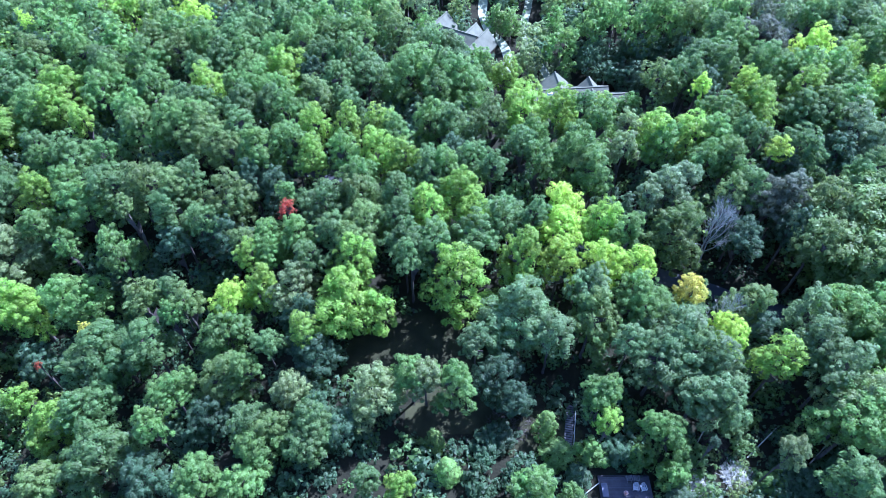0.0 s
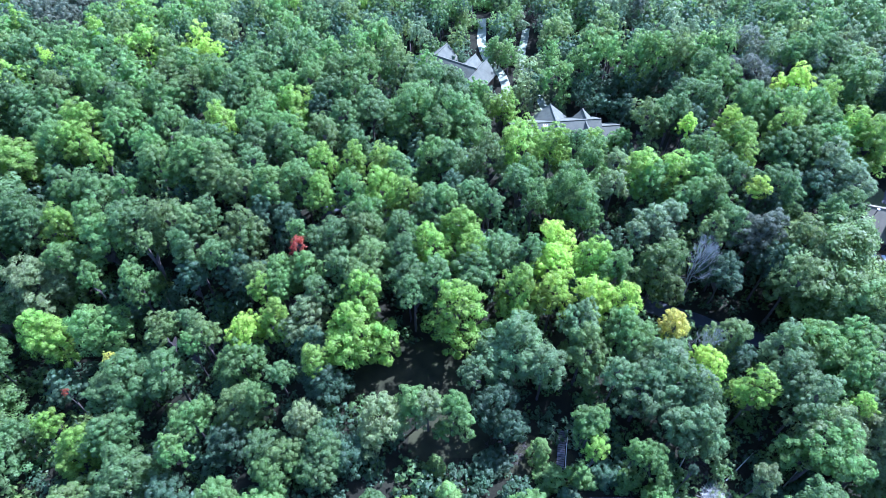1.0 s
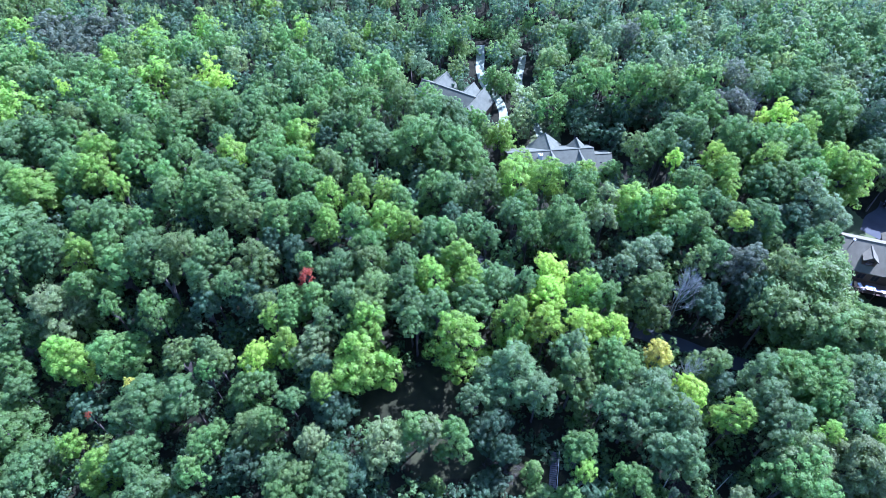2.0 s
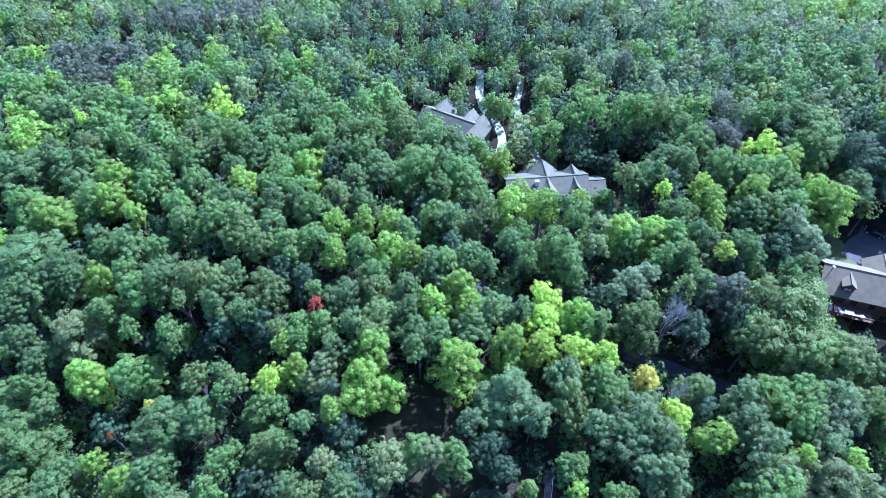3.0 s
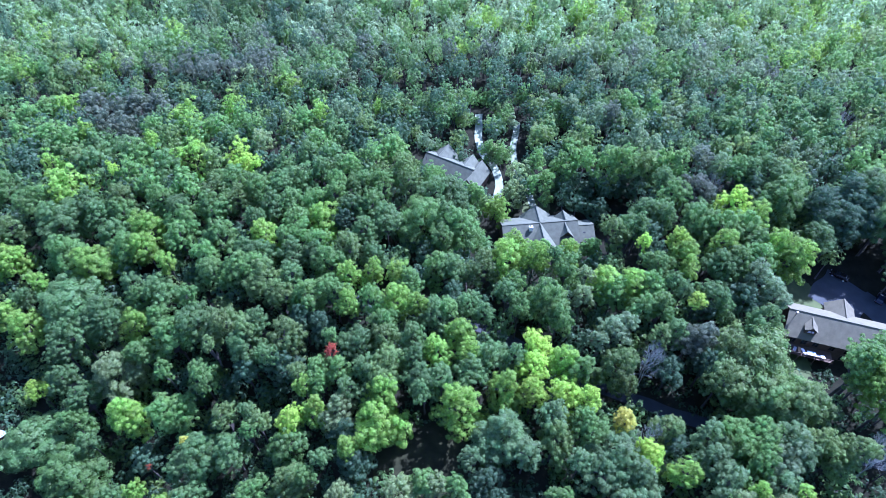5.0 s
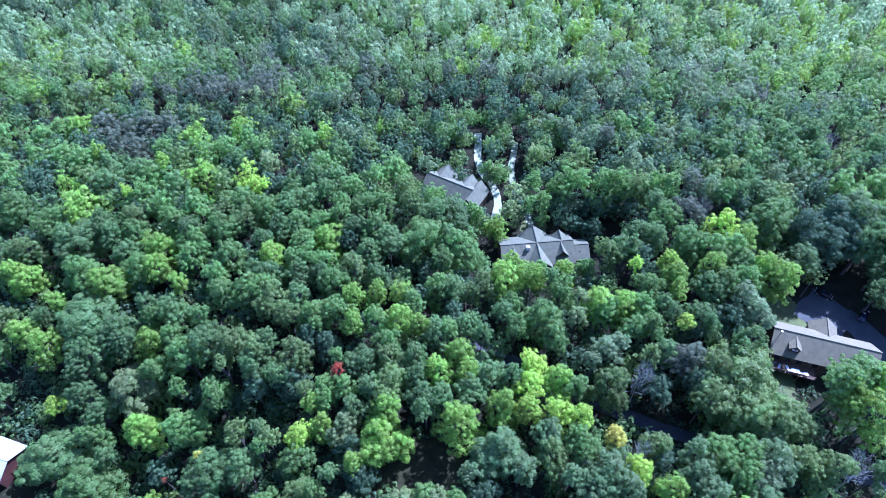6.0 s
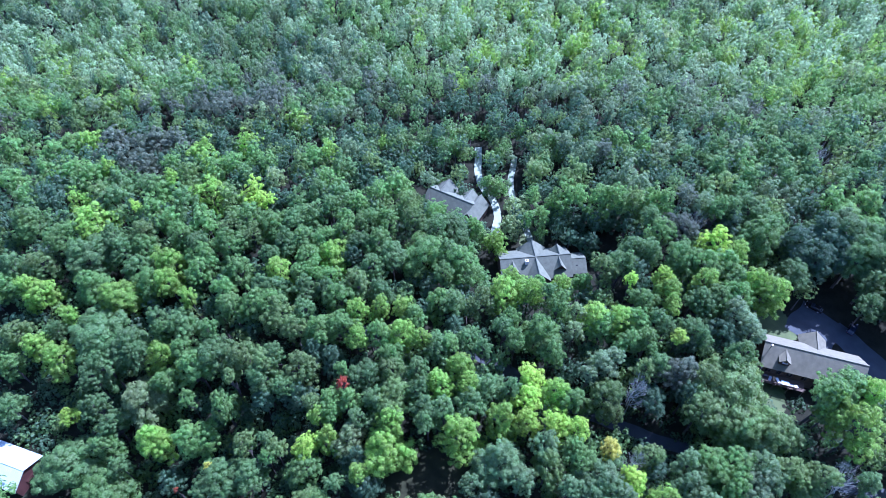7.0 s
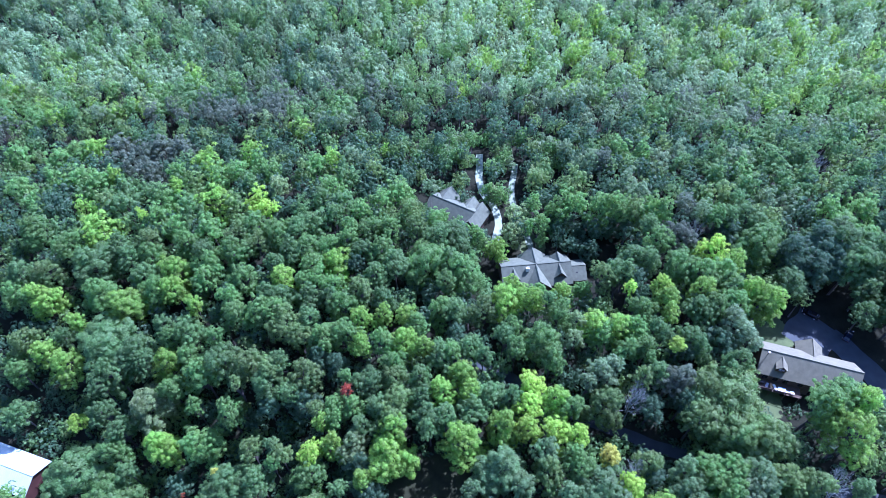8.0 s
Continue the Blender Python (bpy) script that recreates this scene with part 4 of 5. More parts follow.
def gable(parent, m, length, half, eave, rise, roof, wall, floor_z=0.0, over=0.4, thick=0.18, ends=(True, True), siding=True):
    """A gabled block along its own x from 0 to length; m places it in the house."""
    s0, s1 = (-over if ends[0] else 0), (length + over if ends[1] else length)
    k = over / half
    for sgn in (1, -1):
        pts = [(s0, 0, eave + rise), (s0, sgn * half * (1 + k), eave - rise * k)]
        n = Vector((0, sgn * rise, half)).normalized()
        top, low = Vector(pts[0]), Vector(pts[1])
        rows = 16
        outline = []
        for i in range(rows):  # courses lap over one another
            outline += [top.lerp(low, i / rows), top.lerp(low, (i + 1) / rows) + n * 0.006]
        bm = prism(outline + [low - n * thick, top - n * thick], (s1 - s0, 0, 0))
        bm.transform(m)
        part("roof_slope", bm, roof, parent)
    bm = box(s0, s1, -0.14, 0.14, eave + rise - 0.06, eave + rise + 0.07)
    bm.transform(m)
    part("ridge_cap", bm, roof, parent)
    bm = bmesh.new()
    prism([(0.02, -half + 0.02, floor_z), (0.02, half - 0.02, floor_z), (0.02, half - 0.02, eave - 0.1), (0.02, 0, eave + rise - 0.22), (0.02, -half + 0.02, eave - 0.1)], (length - 0.04, 0, 0), bm)
    if siding:
        for z in np.arange(floor_z + 0.3, eave - 0.2, 0.3):
            box(0, length, -half, -half + 0.04, z, z + 0.27, bm)
            box(0, length, half - 0.04, half, z, z + 0.27, bm)
    bm.transform(m)
    part("wall", bm, wall, parent)
    for sgn in (1, -1):  # fascia boards along the eaves
        y0 = sgn * half * (1 + k)
        bm = box(s0, s1, min(y0, y0 + sgn * 0.06), max(y0, y0 + sgn * 0.06), eave - rise * k - 0.24, eave - rise * k - 0.02)
        bm.transform(m)
        part("fascia", bm, roof, parent)


def window(parent, m, w=1.0, h=1.3, frame_mat=None):
    """A framed window in a wall; m: its middle, facing -y."""
    bm = box(-w / 2 - 0.08, w / 2 + 0.08, -0.07, -0.005, -h / 2 - 0.08, h / 2 + 0.08)
    bm.transform(m)
    f = part("window", bm, frame_mat or TRIM, parent)
    for sx in (-1, 1):
        bm = box(sx * w / 4 - w / 4 + 0.04, sx * w / 4 + w / 4 - 0.04, -0.085, -0.06, -h / 2, h / 2)
        bm.transform(m)
        part("pane", bm, GLASS, f)


def wall_window(parent, x, y, z, turn, w=1.0, h=1.3):
    window(parent, pose(x, y, z, 0, 0, turn), w, h, WOOD_WALL)


def rod(p0, p1, r, bm=None, seg=8):
    bm = bm or bmesh.new()
    p0, p1 = Vector(p0), Vector(p1)
    d = p1 - p0
    bmesh.ops.create_cone(bm, cap_ends=True, segments=seg, radius1=r, radius2=r, depth=d.length,
                          matrix=Matrix.Translation((p0 + p1) / 2) @ d.to_track_quat("Z", "Y").to_matrix().to_4x4())
    return bm


def rounded(bm, width=0.03, steps=2):
    bmesh.ops.bevel(bm, geom=list(bm.edges), offset=width, segments=steps, affect="EDGES", profile=0.5)
    return bm


def planks(parent, x0, x1, y0, y1, z, mat, step=0.15, along="x"):
    """Decking boards, laid with gaps."""
    n = int(((y1 - y0) if along == "x" else (x1 - x0)) / step)
    me = None
    for i in range(n):
        if me is None:
            bm = box(0, x1 - x0, 0.006, step - 0.006, -0.04, 0) if along == "x" else box(0.006, step - 0.006, 0, y1 - y0, -0.04, 0)
            ob = part("board", bm, mat, parent)
            me = ob.data
        else:
            ob = new("board", me)
            ob.parent = parent
        ob.location = (x0, y0 + i * step, z) if along == "x" else (x0 + i * step, y0, z)


# the long brown house beside the forecourt
long_house = house_base("house", 82.6, 82.2, 0.0, -17.1, "long brown house with a brown-grey shingled gable roof and a deck", "house")
gable(long_house, Matrix(), 24.0, 4.8, 5.8, 3.7, SHINGLE_WARM, WOOD_WALL, -1.0)
gable(long_house, pose(13.5, 0, 0, 0, 0, 90), 8.0, 3.0, 5.0, 2.6, SHINGLE_WARM, WOOD_WALL, -1.0, ends=(False, True))
gable(long_house, pose(5.0, -4.0, 0, 0, 0, 90), 3.4, 1.25, 7.9, 1.0, SHINGLE_WARM, WOOD_WALL, 5.6, 0.15, ends=(True, False), siding=False)
wall_window(long_house, 5.0, -4.0, 7.3, 0, 1.4, 1.0)
for x in (2.2, 4.8, 7.4, 11.0, 14.5, 18.0, 21.2):
    wall_window(long_house, x, -4.8, 4.0, 0, 1.3, 1.5)
    wall_window(long_house, x, -4.8, 1.3, 0, 1.3, 1.7)
for y in (-2.4, 2.4):
    wall_window(long_house, 0, y, 4.0, -90, 1.1, 1.4)
    wall_window(long_house, 24.0, y, 4.0, 90, 1.1, 1.4)
for x in (2.5, 6.5, 19.0, 21.5):
    wall_window(long_house, x, 4.8, 4.0, 180, 1.2, 1.3)
for x in (12.1, 14.9):
    bm = box(x - 1.2, x + 1.2, 8.0, 8.08, 0, 2.2)
    for z in (0.55, 1.1, 1.65):
        box(x - 1.16, x + 1.16, 8.08, 8.1, z - 0.48, z - 0.06, bm)
    part("garage_door", bm, TRIM, long_house, "pale panelled garage door")
pipe = part("vent_pipe", rod((1.1, -1.2, 8.2), (1.1, -1.2, 9.9), 0.09), DARK_METAL, long_house, "thin roof vent pipe with a white cap")
bm = bmesh.new()
bmesh.ops.create_uvsphere(bm, u_segments=12, v_segments=8, radius=0.3, matrix=Matrix.Translation((1.1, -1.2, 10.05)) @ Matrix.Diagonal((1, 1, 0.55, 1)))
part("cap", bm, WHITE, pipe)
part("gutter_pipe", rod((0.5, -5.05, 5.4), (0.5, -5.05, 0.0), 0.05), TRIM, long_house)

terrace = tagged(new("deck"), "brown timber deck with a railing along the long house", "deck")
terrace.matrix_world = long_house.matrix_world @ pose(0, -8.0, 2.6)
planks(terrace, 0.6, 11.5, 0, 3.1, 0, WOOD_WALL, 0.16)
for x in (0.8, 4.2, 7.8, 11.3):
    part("post", box(x - 0.07, x + 0.07, 0.05, 0.19, -3.2, 1.0), WOOD_WALL, terrace)
part("rail", box(0.7, 11.4, 0.06, 0.18, 0.95, 1.02), WOOD_WALL, terrace)
for i in range(44):
    x = 0.95 + i * 0.24
    part("baluster", box(x - 0.02, x + 0.02, 0.1, 0.14, 0, 0.95), WOOD_WALL, terrace)


def table(m, mat, w, d, h, label):
    t = tagged(new("table"), label, "table")
    t.matrix_world = m
    part("tabletop", rounded(box(-w / 2, w / 2, -d / 2, d / 2, h - 0.05, h), 0.02), mat, t)
    for sx in (-1, 1):
        for sy in (-1, 1):
            x, y = sx * (w / 2 - 0.1), sy * (d / 2 - 0.1)
            part("leg", box(x - 0.03, x + 0.03, y - 0.03, y + 0.03, 0, h - 0.05), mat, t)
    return t


def lounger(m, mat, cushion, label):
    t = tagged(new("lounger"), label, "lounger", "loungers on the deck")
    t.matrix_world = m
    part("frame", rounded(box(-0.35, 0.35, -1.0, 0.9, 0.25, 0.33), 0.02), mat, t)
    part("mattress", rounded(box(-0.32, 0.32, -0.95, 0.25, 0.33, 0.42), 0.03), cushion, t)
    bm = rounded(box(-0.32, 0.32, 0, 0.75, 0, 0.09), 0.03)
    bm.transform(pose(0, 0.25, 0.36, 40))
    part("backrest", bm, cushion, t)
    for x in (-0.3, 0.3):
        for y in (-0.9, 0.8):
            part("leg", box(x - 0.03, x + 0.03, y - 0.03, y + 0.03, 0, 0.25), mat, t)
    return t


lounger(terrace.matrix_world @ pose(3.0, 1.15, 0, 0, 0, 160), DARK_METAL, GREY_PLASTIC, "grey cushioned lounger on a dark frame on the deck")
lounger(terrace.matrix_world @ pose(4.1, 1.3, 0, 0, 0, 175), DARK_METAL, TAN, "tan cushioned lounger on a dark frame on the deck")
lounger(terrace.matrix_world @ pose(5.1, 1.2, 0, 0, 0, 200), WHITE, WHITE, "white lounger with a raised back on the deck")
lounger(terrace.matrix_world @ pose(7.9, 0.9, 0, 0, 0, 95), DARK_METAL, GREY_PLASTIC, "grey cushioned lounger on a dark frame on the deck")
table(terrace.matrix_world @ pose(6.7, 0.9, 0), PALE_BLUE, 1.9, 1.2, 0.75, "pale blue rectangular table on the deck")
table(terrace.matrix_world @ pose(9.3, 0.8, 0, 0, 0, 20), WHITE, 0.9, 0.9, 0.6, "small white square table on the deck")
grill = tagged(new("grill"), "black covered grill on the timber deck", "grill")
grill.matrix_world = terrace.matrix_world @ pose(1.7, 1.6, 0)
part("body", rounded(box(-0.55, 0.55, -0.32, 0.32, 0.55, 0.85), 0.05), DARK_METAL, grill)
bm = bmesh.new()
bmesh.ops.create_cone(bm, cap_ends=True, segments=20, radius1=0.34, radius2=0.34, depth=1.06, matrix=pose(0, 0, 0.85, 0, 90, 0))
part("lid", bm, DARK_METAL, grill)
for x in (-0.45, 0.45):
    part("leg", box(x - 0.03, x + 0.03, -0.25, 0.25, 0, 0.55), DARK_METAL, grill)


# the grey house with gables
grey_house = house_base("house", 16.0, 113.3, -3.8, 5.6, "grey-shingled house with several front gables and a white chimney", "house")
gable(grey_house, Matrix(), 20.7, 5.4, 4.8, 3.5, SHINGLE, WOOD_WALL, -1.0)
gable(grey_house, pose(10.4, 0, 0, 0, 0, 90), 6.2, 4.0, 4.8, 3.6, SHINGLE, WOOD_WALL, -1.0, ends=(False, True))
gable(grey_house, pose(10.4, -6.4, 0, 0, 0, 90), 6.4, 3.4, 5.0, 3.3, SHINGLE, WOOD_WALL, -1.0, ends=(True, False))
gable(grey_house, pose(3.4, -3.5, 0, 0, 0, 90), 3.5, 1.7, 6.0, 1.9, SHINGLE, WOOD_WALL, 4.0, ends=(True, False))
gable(grey_house, pose(17.4, -3.6, 0, 0, 0, 90), 3.6, 1.8, 6.0, 2.1, SHINGLE, WOOD_WALL, 4.0, ends=(True, False))
gable(grey_house, pose(17.8, 0, 0, 0, 0, 90), 3.8, 1.9, 6.2, 2.0, SHINGLE, WOOD_WALL, 4.0, ends=(False, True))
gable(grey_house, pose(20.7, -0.4, 0), 4.8, 3.6, 4.2, 2.2, SHINGLE, WOOD_WALL, -1.0, ends=(False, True))
chimney = part("chimney", rounded(box(7.0, 8.0, -1.9, -1.1, 5.5, 8.6), 0.03), WHITE, grey_house, "white-painted chimney stack")
for x in (7.28, 7.72):
    part("flue", rod((x, -1.5, 8.55), (x, -1.5, 8.9), 0.13), DARK_METAL, chimney)
part("skylight", box(22.6, 23.2, -2.35, -1.55, 5.0, 5.34), GLASS, grey_house, "dark roof skylight")
for x, y in ((3.4, -3.5), (10.4, -6.4), (17.4, -3.6)):
    wall_window(grey_house, x, y, 5.6, 0, 1.2, 1.2)
for x in (2.0, 5.2, 15.6, 19.4):
    wall_window(grey_house, x, -5.4, 2.0, 0, 1.3, 1.5)
for x in (9.2, 11.6):
    wall_window(grey_house, x, -6.4, 2.2, 0, 1.4, 1.6)
wall_window(grey_house, 23.2, -4.0, 2.0, 0, 1.2, 1.4)
wall_window(grey_house, 10.4, 6.2, 5.2, 180, 1.4, 1.4)

# the grey house farther up the drive
far_house = house_base("house", -5.6, 143.6, -3.8, -29.5, "grey-shingled house beside the pale gravel drive", "house")
gable(far_house, Matrix(), 15.6, 4.4, 5.2, 3.2, SHINGLE, WOOD_WALL, -1.0)
gable(far_house, pose(4.0, 0, 0, 0, 0, 90), 6.0, 3.4, 5.2, 3.3, SHINGLE, WOOD_WALL, -1.0, ends=(False, True))
gable(far_house, pose(12.6, 0, 0, 0, 0, 90), 6.0, 2.8, 5.0, 2.9, SHINGLE, WOOD_WALL, -1.0, ends=(False, True))
gable(far_house, pose(16.0, -3.6, 0, 0, 0, 90), 9.2, 2.7, 4.5, 2.9, SHINGLE, WOOD_WALL, -1.0)
gable(far_house, pose(16.0, -5.8, 0, 0, 0, 90), 2.2, 2.2, 3.4, 2.2, SHINGLE, WOOD_WALL, -1.0, ends=(True, False))
for x in (2.0, 5.0, 8.0):
    wall_window(far_house, x, -4.4, 2.2, 0, 1.3, 1.5)
wall_window(far_house, 16.0, -5.8, 2.0, 0, 1.4, 1.6)
wall_window(far_house, 18.7, -1.0, 2.2, 90, 1.2, 1.4)

# the red barn
barn = house_base("barn", -107.7, 55.0, -14.0, 162.0, "red barn with a white sheet-metal gable roof", "barn")
gable(barn, Matrix(), 16.0, 4.6, 4.4, 2.5, METAL_ROOF, RED_WALL, -2.0)
bm = box(-0.06, 0.0, -1.5, 1.5, -1.0, 2.8)
for y in (-1.5, 0, 1.5):
    box(-0.1, -0.06, y - 0.08, y + 0.08, -1.0, 2.8, bm)
part("barn_door", bm, RED_WALL, barn, "red boarded sliding barn door")
for x in np.arange(0.0, 16.0, 0.6):
    for sgn in (1, -1):
        a0, a1 = Vector((x, 0, 6.95)), Vector((x, sgn * 4.95, 6.95 - 2.5 * 4.95 / 4.6))
        part("roof_seam", rod(a0, a1, 0.025, seg=5), METAL_ROOF, barn)


# ---- the timber platform and what stands on it ----
platform = tagged(new("deck"), "weathered grey timber platform among the bushes", "deck")
platform.matrix_world = pose(21.6, 23.6, 0.5)
planks(platform, 0, 7.0, 0, 6.5, 0, DARK_DECKING, 0.16)
part("side_beam", box(-0.06, 0.0, 0, 6.5, -0.3, -0.02), DARK_DECKING, platform)
part("side_beam", box(7.0, 7.06, 0, 6.5, -0.3, -0.02), DARK_DECKING, platform)
part("side_beam", box(0, 7.0, 6.5, 6.56, -0.3, -0.02), DARK_DECKING, platform)
for x in (0.1, 3.5, 6.9):
    for y in (0.2, 6.3):
        part("post", box(x - 0.08, x + 0.08, y - 0.08, y + 0.08, -0.9, -0.04), DARK_DECKING, platform)
chest = tagged(new("storage_box"), "dark blue-grey storage box on the platform", "storage box")
chest.matrix_world = pose(22.1, 28.0, 0.5)
part("body", rounded(box(-0.4, 0.4, -0.9, 0.9, 0, 0.5), 0.03), DECK_BLUE, chest)
part("lid", rounded(box(-0.43, 0.43, -0.93, 0.93, 0.5, 0.57), 0.025), DECK_BLUE, chest)


def lounge_chair(m, mat, label):
    """A low slatted garden chair with a fan back and broad arms."""
    t = tagged(new("garden_chair"), label, "chair", "chairs on the platform")
    t.matrix_world = m
    for i in range(5):
        bm = rounded(box(-0.27, 0.27, -0.05, 0.05, 0, 0.025), 0.01, 1)
        bm.transform(pose(0, 0.35 - i * 0.12, 0.38 - i * 0.035))
        part("seat_slat", bm, mat, t)
    for i in range(5):
        x = (i - 2) * 0.115
        bm = rounded(box(x - 0.05, x + 0.05, -0.012, 0.012, 0, 0.86 - 0.05 * abs(i - 2) ** 1.5), 0.01, 1)
        bm.transform(pose(0, -0.2, 0.25, 22, 0, 0))
        part("back_slat", bm, mat, t)
    for sx in (-1, 1):
        part("arm", rounded(box(sx * 0.36 - 0.07, sx * 0.36 + 0.07, -0.4, 0.42, 0.56, 0.585), 0.01, 1), mat, t)
        part("front_leg", box(sx * 0.33 - 0.04, sx * 0.33 + 0.04, 0.3, 0.4, 0, 0.56), mat, t)
        bm = box(-0.02, 0.02, -0.9, 0.0, -0.05, 0.05)
        bm.transform(pose(sx * 0.29, 0.38, 0.34, 18))
        part("back_leg", bm, mat, t)
    return t


lounge_chair(pose(26.45, 28.4, 0.5, 0, 0, 172), GREY_PLASTIC, "grey slatted garden chair on the timber platform")
lounge_chair(pose(27.5, 28.35, 0.5, 0, 0, 190), GREY_PLASTIC, "grey slatted garden chair on the timber platform")
lounge_chair(pose(25.75, 29.6, 0.5, 0, 0, 5), DARK_GREY, "dark grey slatted garden chair at the platform's edge")
lounge_chair(pose(26.75, 29.6, 0.5, 0, 0, -4), DARK_GREY, "dark grey slatted garden chair at the platform's edge")
fire_bowl = tagged(new("fire_bowl"), "small dark round fire bowl on the platform", "fire bowl")
fire_bowl.matrix_world = pose(26.4, 27.0, 0.5)
bm = bmesh.new()
bmesh.ops.create_cone(bm, cap_ends=True, segments=20, radius1=0.2, radius2=0.36, depth=0.26, matrix=Matrix.Translation((0, 0, 0.25)))
part("bowl", bm, DARK_METAL, fire_bowl)
part("foot", rod((0, 0, 0), (0, 0, 0.14), 0.16, seg=16), DARK_METAL, fire_bowl)
planter = tagged(new("planter"), "clay pot with pale pink flowers on the platform", "planter")
planter.matrix_world = pose(24.9, 27.6, 0.5)
bm = bmesh.new()
bmesh.ops.create_cone(bm, cap_ends=True, segments=18, radius1=0.18, radius2=0.28, depth=0.36, matrix=Matrix.Translation((0, 0, 0.18)))
part("pot", bm, CLAY, planter)
rg = np.random.default_rng(4)
o_ = rg.normal(0, 1, (160, 3))
o_ /= np.linalg.norm(o_, axis=1)[:, None]
v_, f_ = leaf_sprays(rg, o_ * 0.3 + (0, 0, 0.52), o_, 0.07)
flowers = new("flower_head", mesh_of("flower_head", v_, f_, PINK))
flowers.parent = planter

# steps with a handrail down the bank
stairs = tagged(new("garden_steps"), "timber garden steps with a pale handrail under the trees", "steps")
stairs.matrix_world = pose(18.0, 34.4, 0.05, 0, 0, -11)
for i in range(18):
    part("tread", rounded(box(-0.6, 0.6, i * 0.36, i * 0.36 + 0.28, 0.10 + i * 0.012, 0.16 + i * 0.012), 0.012, 1), DECKING, stairs)
for i in range(4):
    part("post", box(0.66, 0.74, i * 2.05 + 0.1, i * 2.05 + 0.18, 0, 1.05), DEAD, stairs)
part("handrail", box(0.65, 0.75, 0.05, 6.5, 1.05, 1.12), DEAD, stairs)


# ---- cars on the forecourt ----
def car(m, paint, label):
    c = tagged(new("car"), label, "car", "cars on the forecourt")
    c.matrix_world = m
    side = [(-2.25, 0.35), (-2.3, 0.75), (-2.05, 0.98), (-1.1, 1.02), (-0.55, 1.0), (1.0, 1.0), (2.0, 0.92), (2.28, 0.72), (2.28, 0.35)]
    bm = prism([(x, -0.9, z) for x, z in side], (0, 1.8, 0))
    part("body", rounded(bm, 0.07), paint, c)
    cab = [(-1.95, 0.98), (-1.55, 1.42), (0.1, 1.46), (0.95, 0.98)]
    bm = prism([(x, -0.78, z) for x, z in cab], (0, 1.56, 0))
    for v in bm.verts:
        if v.co.z > 1.2:
            v.co.y *= 0.84
    part("cabin_glass", rounded(bm, 0.05), GLASS, c)
    bm = rounded(box(-1.5, 0.1, -0.64, 0.64, 1.43, 1.49), 0.025)
    part("roof_panel", bm, paint, c)
    for x in (-1.4, 1.45):
        for sy in (-1, 1):
            w = part("wheel", rod((x, sy * 0.70, 0.33), (x, sy * 0.92, 0.33), 0.33, seg=20), DARK_METAL, c)
            part("rim", rod((x, sy * 0.90, 0.33), (x, sy * 0.935, 0.33), 0.2, seg=14), GREY_PLASTIC, w)
    for sy in (-0.62, 0.62):
        part("headlight", rounded(box(2.2, 2.31, sy - 0.2, sy + 0.2, 0.66, 0.8), 0.02), WHITE, c)
        part("tail_light", rounded(box(-2.33, -2.22, sy - 0.18, sy + 0.18, 0.7, 0.86), 0.02), RED_WALL, c)
    for sy in (-1, 1):
        part("mirror", rounded(box(0.55, 0.72, sy * 0.98 - 0.1, sy * 0.98 + 0.1, 0.98, 1.1), 0.02), paint, c)
    return c


car(pose(112.9, 91.2, float(ground_z(np.array(112.9), np.array(91.2))) + 0.08, 0, 0, 48), CAR_PAINT, "dark blue car parked on the asphalt forecourt")
car(pose(105.0, 98.4, float(ground_z(np.array(105.0), np.array(98.4))) + 0.08, 0, 0, 140), CAR_BLACK, "black car parked in the shade of the forecourt")


# ---- fallen wood and brush near the clearing ----
def log(p0, p1, r, label):
    t = tagged(new("fallen_log"), label, "log", "fallen pale logs")
    d = Vector(p1) - Vector(p0)
    k = [Vector(p0) + d * s + Vector((0, 0, 0.05 * math.sin(s * 9))) for s in np.linspace(0, 1, 6)]
    v, f = tube(k, [r * (1 - 0.5 * s) for s in np.linspace(0, 1, 6)], 8)
    me = new("stem", mesh_of("stem", v, f, DEAD))
    me.parent = t
    for s in (2, 3, 4):
        q = k[s] + Vector((0.5, 0.25, 0.45)) * (1 if s % 2 else -0.8)
        v, f = tube([k[s], q], [r * 0.35, r * 0.12], 5)
        o = new("stub", mesh_of("stub", v, f, DEAD))
        o.parent = t


log((36.4, 34.4, 0.15), (38.4, 37.2, 1.8), 0.09, "pale leaning log among the brush")
log((43.4, 32.8, 0.15), (48.0, 36.4, 2.0), 0.1, "pale fallen log propped among the bushes")
log((51.8, 31.8, 0.2), (55.4, 34.8, 1.8), 0.1, "pale fallen log beside dark bushes")
log((19.3, 27.6, 0.2), (21.5, 29.0, 0.9), 0.11, "pale log lying against the timber platform")
log((29.0, 79.0, 0.2), (31.6, 81.2, 0.8), 0.14, "pale fallen log beside the lane")


def brush(x, y, r, h, n, mat, label, seed):
    """A heap of dead sticks."""
    rng = random.Random(seed)
    out_ = []
    z0 = float(ground_z(np.array(x), np.array(y)))
    for i in range(n):
        an, q = rng.uniform(0, 6.28), r * math.sqrt(rng.random())
        c = Vector((x + q * math.cos(an), y + q * math.sin(an), z0 + h * (1 - (q / r) ** 2) * rng.random()))
        d = Vector((rng.gauss(0, 1), rng.gauss(0, 1), rng.gauss(0, 0.35))).normalized() * rng.uniform(0.4, 1.3)
        out_.append(tube([c - d, c + Vector((0, 0, 0.05)), c + d], [0.035, 0.025, 0.01], 4))
    v, f = joined(out_)
    tagged(new("brush_pile", mesh_of("brush_pile", v, f, mat)), label, "brush pile", kind="stuff")


